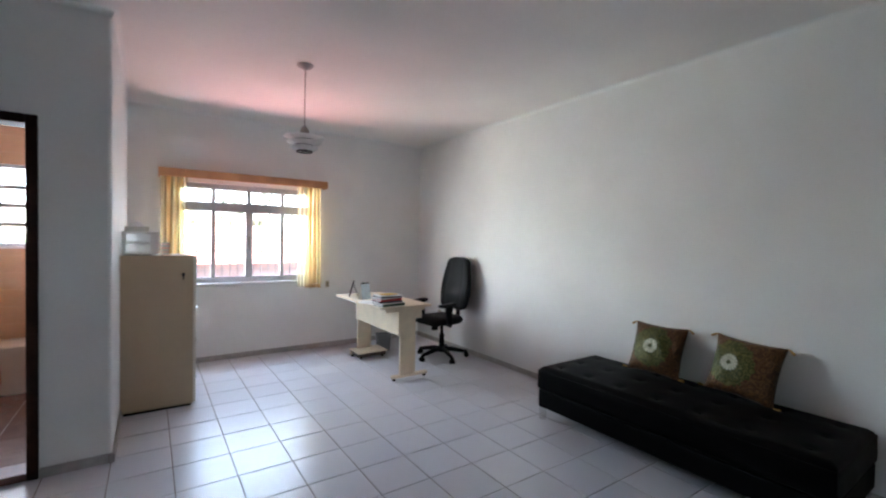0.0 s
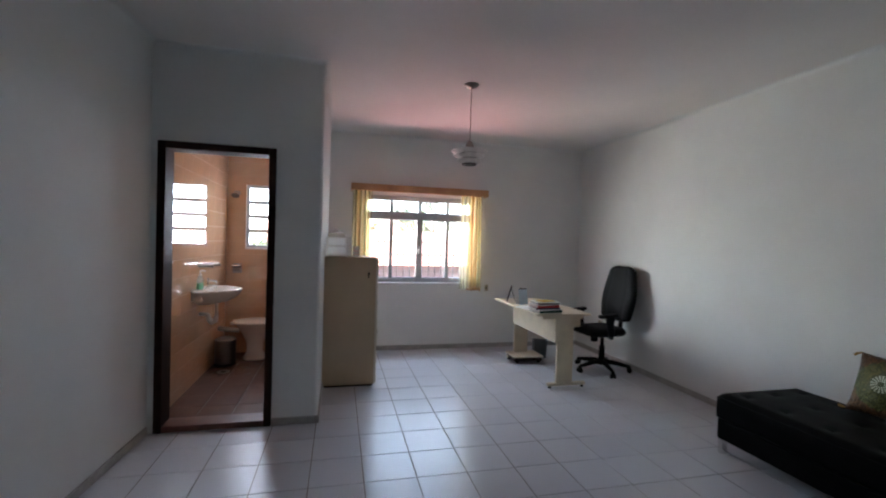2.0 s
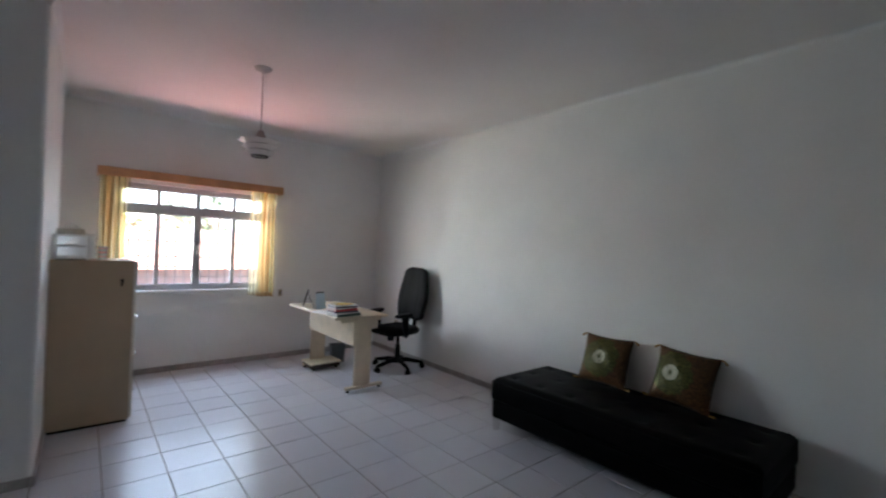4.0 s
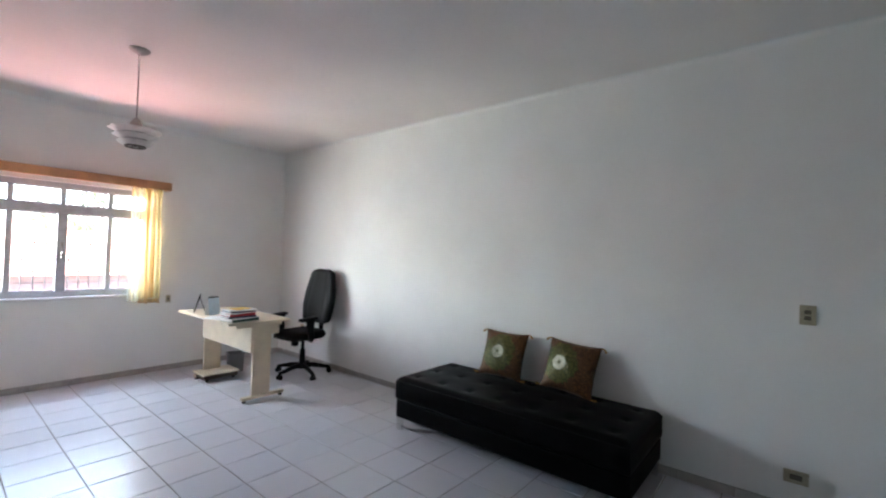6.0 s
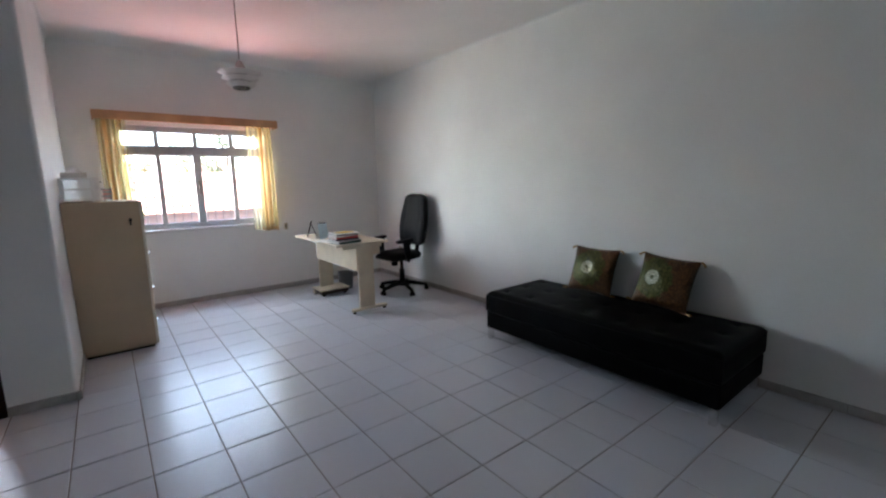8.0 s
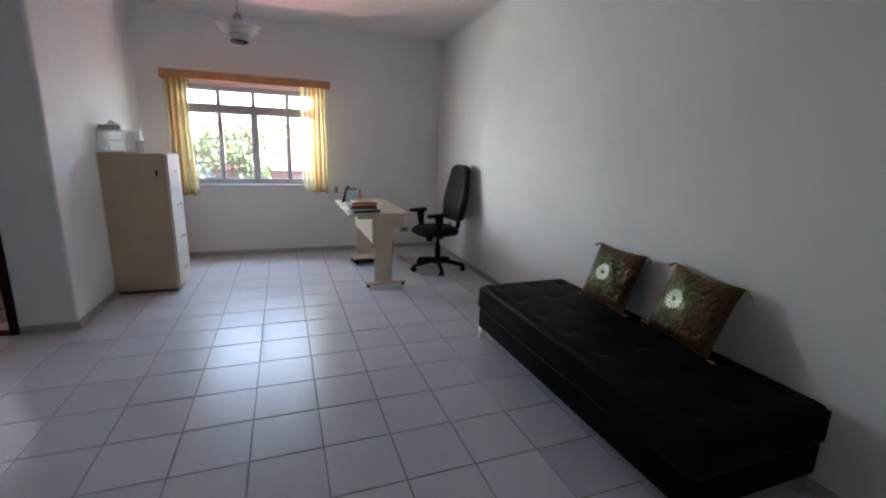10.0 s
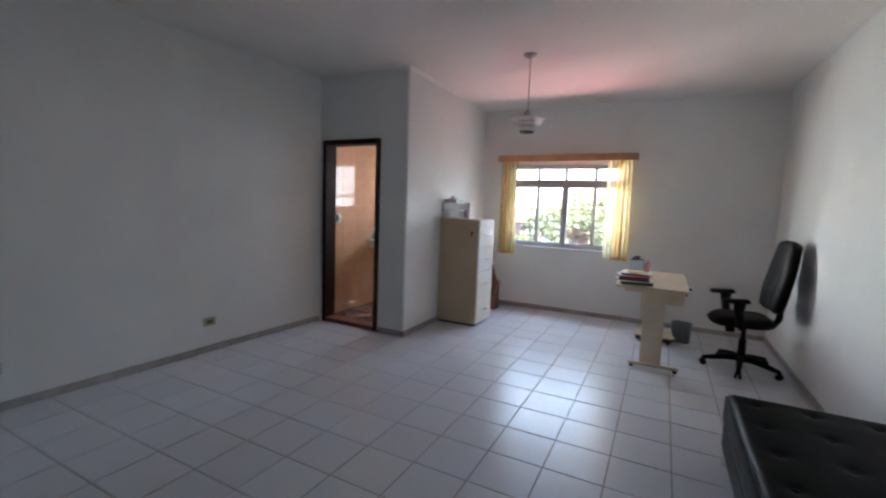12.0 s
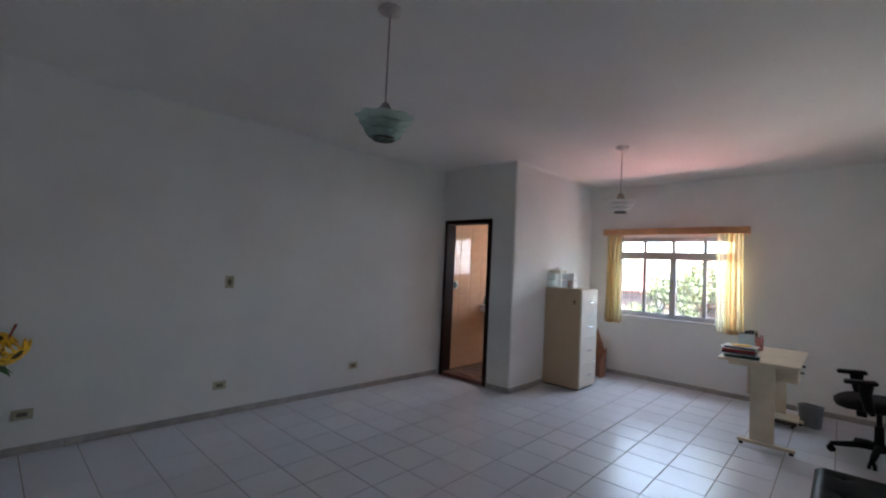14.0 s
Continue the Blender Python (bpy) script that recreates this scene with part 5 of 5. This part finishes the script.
# ---- sunflowers in a floor vase ----
def sunflowers():
    v = thing("flower_vase", pose(0.245, -1.24, 0.0), "tall floor vase of artificial sunflowers", "vase of flowers")
    part("vase", lathe([(0.0, 0.0), (0.09, 0.0), (0.12, 0.10), (0.13, 0.22), (0.09, 0.38), (0.055, 0.46), (0.07, 0.50), (0.06, 0.50), (0.045, 0.46), (0.0, 0.44)], 32), M["vase"], v)
    heads = [((0.13, 0.065, 0.94), (0.3, 0.1, 0.9)), ((0.21, 0.165, 0.84), (0.42, 0.62, -0.6)), ((0.02, -0.10, 0.93), (0.3, -0.3, 0.9)), ((-0.06, 0.05, 0.86), (-0.2, 0.5, 0.8)), ((0.14, -0.14, 0.78), (0.7, -0.6, 0.3))]
    for c, d in heads:
        part("stem", tube([(0, 0, 0.45), (c[0] * 0.4, c[1] * 0.4, 0.45 + (c[2] - 0.45) * 0.6), c], 0.005, 8), M["leaf"], v)
        q = Vector(d).to_track_quat("Z", "Y").to_matrix().to_4x4()
        bm = bmesh.new()
        for k in range(17):
            a = 2 * math.pi * k / 17
            droop = 0.02 + 0.03 * random.random()
            ln = 0.075 + 0.02 * random.random()
            t, s = Vector((math.cos(a), math.sin(a), 0)), Vector((-math.sin(a), math.cos(a), 0))
            pts = [t * 0.03 - s * 0.008, t * 0.03 + s * 0.008, t * (0.03 + ln * 0.5) + s * 0.014 + Vector((0, 0, 0.012)), t * (0.03 + ln) - Vector((0, 0, droop)), t * (0.03 + ln * 0.5) - s * 0.014 + Vector((0, 0, 0.012))]
            vs = [bm.verts.new(p) for p in pts]
            bm.faces.new(vs)
            under = [bm.verts.new(p - Vector((0, 0, 0.0015))) for p in pts]
            bm.faces.new(list(reversed(under)))
            for j in range(5):
                bm.faces.new((vs[j], vs[(j + 1) % 5], under[(j + 1) % 5], under[j]))
        hd = part("petals", bm, M["petal"], v, "yellow sunflower petals", at=Matrix.Translation(c) @ q)
        part("heart", lathe([(0.0, -0.008), (0.034, -0.006), (0.036, 0.004), (0.025, 0.012), (0.0, 0.014)], 20), M["seed"], hd, "dark seed heart")
    for a, ln in ((0.3, 0.10), (1.6, 0.13), (2.9, 0.12), (4.2, 0.14), (5.4, 0.12), (0.95, 0.15)):
        bm = bmesh.new()
        t = Vector((math.cos(a), math.sin(a), 0))
        s = Vector((-math.sin(a), math.cos(a), 0))
        rows = []
        for k in range(7):
            u = k / 6
            w = 0.045 * math.sin(math.pi * min(1, u * 0.92 + 0.08))
            p = t * (0.03 + ln * u) + Vector((0, 0, 0.72 + 0.10 * u - 0.14 * u * u))
            rows.append([bm.verts.new(p - s * w), bm.verts.new(p + Vector((0, 0, -0.008))), bm.verts.new(p + s * w)])
        for p, q in zip(rows, rows[1:]):
            bm.faces.new((p[0], p[1], q[1], q[0]))
            bm.faces.new((p[1], p[2], q[2], q[1]))
        part("leaf", bm, M["leaf"], v)
    for c in ((0.17, 0.15, 1.03), (0.10, -0.05, 1.04)):
        part("twig", tube([(0, 0, 0.46), (c[0] * 0.5, c[1] * 0.5, 0.78), c], [0.003, 0.004, 0.008], 8), M["stem"], v, "reddish dried twig")


sunflowers()


# ---- outside ----
GZ = -3.0
setting("ground", box((-300, -300, GZ - 0.5), (300, 400, GZ)), M["ground"], "pale dusty street ground far below", "ground")


def low_roof():
    """The terracotta roof of the storey below, just outside the windows."""
    r = thing("lower_roof", pose(2.6, 6.1, -1.15), "sunlit terracotta tiled roof below the window", "roof")
    slope = pose(0, 0, 0, -10, 0, 0)
    part("roof_deck", box((-5.5, 0, -0.10), (5.5, 6.0, 0.0)), M["roof"], r, at=slope)
    bm = bmesh.new()
    for k in range(50):
        x = -5.4 + k * 0.22
        for a, b in zip(range(4), range(1, 5)):
            p = [(x + 0.085 * math.cos(math.pi * q / 4), 0.06 * math.sin(math.pi * q / 4)) for q in (a, b)]
            bm.faces.new([bm.verts.new(c) for c in ((p[0][0], 0, p[0][1] + 0.002), (p[0][0], 6.0, p[0][1] + 0.002), (p[1][0], 6.0, p[1][1] + 0.002), (p[1][0], 0, p[1][1] + 0.002))])
    tagged(part("roof_tiles", bm, M["roof"], r, "rows of round clay tiles", at=slope), kind="stuff")
    part("lower_wall", box((-5.4, 0.02, GZ + 1.15), (5.4, 5.7, -1.15)), M["facade"], r)


low_roof()


def house(x, y, w, d, h, label, rz=0):
    o = thing("house", pose(x, y, GZ, 0, 0, rz), label, "house", "houses beyond the window")
    part("wall", box((-w / 2, 0, 0), (w / 2, d, h)), M["facade"], o)
    bm = bmesh.new()
    e = 0.4
    q = [(-w / 2 - e, -e, h - 0.05), (w / 2 + e, -e, h - 0.05), (w / 2 + e, d + e, h - 0.05), (-w / 2 - e, d + e, h - 0.05), (-w / 2 - e, d / 2, h + d * 0.22), (w / 2 + e, d / 2, h + d * 0.22)]
    v = [bm.verts.new(p) for p in q]
    for f in ((0, 1, 5, 4), (2, 3, 4, 5), (0, 4, 3), (1, 2, 5), (3, 2, 1, 0)):
        bm.faces.new([v[k] for k in f])
    part("roof", bm, M["roof"], o, "terracotta gable roof")
    for k in range(3):
        for z in ([0.9] if h < 4 else [0.9, h - 2.0]):
            a = -w / 2 + (k + 0.5) * w / 3
            wd = part("window", box((a - 0.55, -0.05, z), (a + 0.55, 0.03, z + 1.2)), M["stone"], o)
            part("pane", box((a - 0.47, -0.06, z + 0.08), (a + 0.47, -0.049, z + 1.12)), M["darkpane"], wd)


house(5.0, 16.5, 8.0, 6.0, 3.6, "low house with a pinkish wall and red roof", 6)
house(13.5, 20.0, 7.0, 7.0, 3.9, "house with a red gable roof", -10)
house(2.0, 27.0, 9.0, 7.0, 4.3, "two-storey house with a red roof behind", 3)
house(-9.0, 26.0, 9.0, 8.0, 3.6, "low house behind the trees", 12)


def tree(x, y, h, crown, label, seed):
    rnd = random.Random(seed)
    t = thing("tree", pose(x, y, GZ), label, "tree", "trees beyond the window")
    tops = []
    bm = bmesh.new()
    tube([(0, 0, 0), (0.08, 0.05, h * 0.25), (0.0, 0.1, h * 0.5), (0.1, 0.0, h * 0.8)], [0.20, 0.16, 0.12, 0.05], 9, bm)
    for k in range(9):
        a, z = rnd.uniform(0, 6.28), h * rnd.uniform(0.35, 0.75)
        e = Vector((math.cos(a) * crown * rnd.uniform(0.5, 0.9), math.sin(a) * crown * rnd.uniform(0.5, 0.9), z + h * rnd.uniform(0.08, 0.25)))
        tube([(0, 0, z), (e.x * 0.5, e.y * 0.5, z + (e.z - z) * 0.6), e], [0.07, 0.045, 0.02], 6, bm)
        tops.append(e)
    tops += [Vector((0.1, 0, h * 0.92)), Vector((-0.2, 0.2, h * 0.85))]
    part("trunk", bm, M["bark"], t)
    verts, faces = [], []
    for c in tops:
        rad = crown * rnd.uniform(0.28, 0.5)
        for _ in range(260):
            d = Vector((rnd.gauss(0, 1), rnd.gauss(0, 1), rnd.gauss(0, 0.8)))
            p = c + d.normalized() * rad * rnd.uniform(0.45, 1.05)
            q = Euler((rnd.uniform(0, 3), rnd.uniform(0, 3), rnd.uniform(0, 6))).to_matrix()
            s = rnd.uniform(0.06, 0.13)
            k = len(verts)
            verts += [tuple(p + q @ Vector(o)) for o in ((-s, 0, 0), (0, -s * 0.5, 0.02), (s, 0, 0), (0, s * 0.5, 0.02))]
            faces.append((k, k + 1, k + 2, k + 3))
    me = bpy.data.meshes.new("crown")
    me.from_pydata(verts, [], faces)
    me.materials.append(M["foliage"])
    cr = new("crown", me)
    cr.parent = t
    tagged(cr, kind="stuff")


tree(0.8, 15.5, 4.9, 1.5, "leafy green tree beyond the roof", 3)
tree(2.6, 19.5, 5.2, 1.7, "leafy green tree beyond the roof", 5)
tree(-2.2, 22.0, 4.3, 1.8, "leafy green tree behind the roofs", 7)
tree(7.2, 26.0, 8.2, 2.4, "tall green tree rising above the roofs", 11)


# ---- floor tiles, last ----
def tile_mesh(name, w, d, t, material):
    bm = box((-w / 2, -d / 2, -t), (w / 2, d / 2, 0), 0.0015, 1)
    return to_mesh(name, bm, material, 0)


GAP = 0.006
tile_cache = {}


def lay(floor_ob, x0, x1, y0, y1, z, material, t):
    key = (round(x1 - x0, 4), round(y1 - y0, 4), material.name)
    if key not in tile_cache:
        tile_cache[key] = tile_mesh("tile", x1 - x0 - GAP, y1 - y0 - GAP, t, material)
    ob = new("tile", tile_cache[key])
    ob.parent = floor_ob
    ob.matrix_basis = pose((x0 + x1) / 2, (y0 + y1) / 2, z + random.uniform(-0.0004, 0.0004), random.uniform(-0.09, 0.09), random.uniform(-0.09, 0.09), 0)


rest = bmesh.new()
for i in range(-1, 16):
    for j in range(-8, 17):
        x0, x1 = i * TILE, min((i + 1) * TILE, EAST)
        y0, y1 = max(j * TILE, SOUTH), min((j + 1) * TILE, NORTH)
        if (i <= 3 and j >= 10) or x1 - x0 < 0.02 or y1 - y0 < 0.02:
            continue
        if j >= -1:
            lay(floor, x0, x1, y0, y1, 0.0, M["tile"], 0.008)
        else:
            add_box(rest, (x0 + GAP / 2, y0 + GAP / 2, -0.008), (x1 - GAP / 2, y1 - GAP / 2, 0.0))
tagged(part("tiles_behind", rest, M["tile"], floor, smooth=0), kind="stuff")
BT = 0.27
for i in range(4):
    for j in range(8):
        x0, y0 = BATH_W + i * BT, DOOR_Y + 0.16 + j * BT
        x1, y1 = min(x0 + BT, COL_X - 0.15 - lin), min(y0 + BT, NORTH - lin)
        if y1 - y0 > 0.03 and x1 - x0 > 0.03:
            lay(bath_floor, x0, x1, y0, y1, BF, M["bathfloor"], 0.006)


def lay_wall(wall_ob, m, along0, along1, z0, z1, tw, th, hole=None):
    """Wall tiles in the plane through m, whose local x runs along the wall and whose -y is proud."""
    n, k = round((along1 - along0) / tw), round((z1 - z0) / th)
    dw, dh = (along1 - along0) / n, (z1 - z0) / k
    key = ("wall", round(dw, 4), round(dh, 4))
    for i in range(n):
        for j in range(k):
            a, b = along0 + i * dw, z0 + j * dh
            if hole and a + dw > hole[0] + 0.01 and a < hole[1] - 0.01 and b + dh > hole[2] + 0.01 and b < hole[3] - 0.01:
                # cut round the window: left, right, below, above
                for p, q, r, t in ((a, min(a + dw, hole[0]), b, b + dh), (max(a, hole[1]), a + dw, b, b + dh), (max(a, hole[0]), min(a + dw, hole[1]), b, min(b + dh, hole[2])), (max(a, hole[0]), min(a + dw, hole[1]), max(b, hole[3]), b + dh)):
                    if q - p > 0.012 and t - r > 0.012:
                        ob = new("tile", to_mesh("tile", box((p + 0.001, -0.004, r + 0.001), (q - 0.001, 0.0, t - 0.001)), M["bathtile"], 0))
                        ob.parent, ob.matrix_basis = wall_ob, m
                continue
            if key not in tile_cache:
                tile_cache[key] = to_mesh("tile", box((0.0007, -0.004, 0.0015), (dw - 0.0007, 0.0, dh - 0.0015), 0.001, 1), M["bathtile"], 0)
            ob = new("tile", tile_cache[key])
            ob.parent = wall_ob
            ob.matrix_basis = m @ pose(a, 0, b, random.uniform(-0.04, 0.04), 0, random.uniform(-0.04, 0.04))


lay_wall(bath_west, pose(BATH_W - 0.004, DOOR_Y + 0.15, 0, 0, 0, 90), 0.0, NORTH - lin - DOOR_Y - 0.15, -0.04, 2.92, 0.25, 0.16)
lay_wall(bath_north, pose(0, NORTH - lin + 0.004, 0), BATH_W, COL_X - 0.15 - lin, -0.04, 2.92, 0.25, 0.16, BWIN)
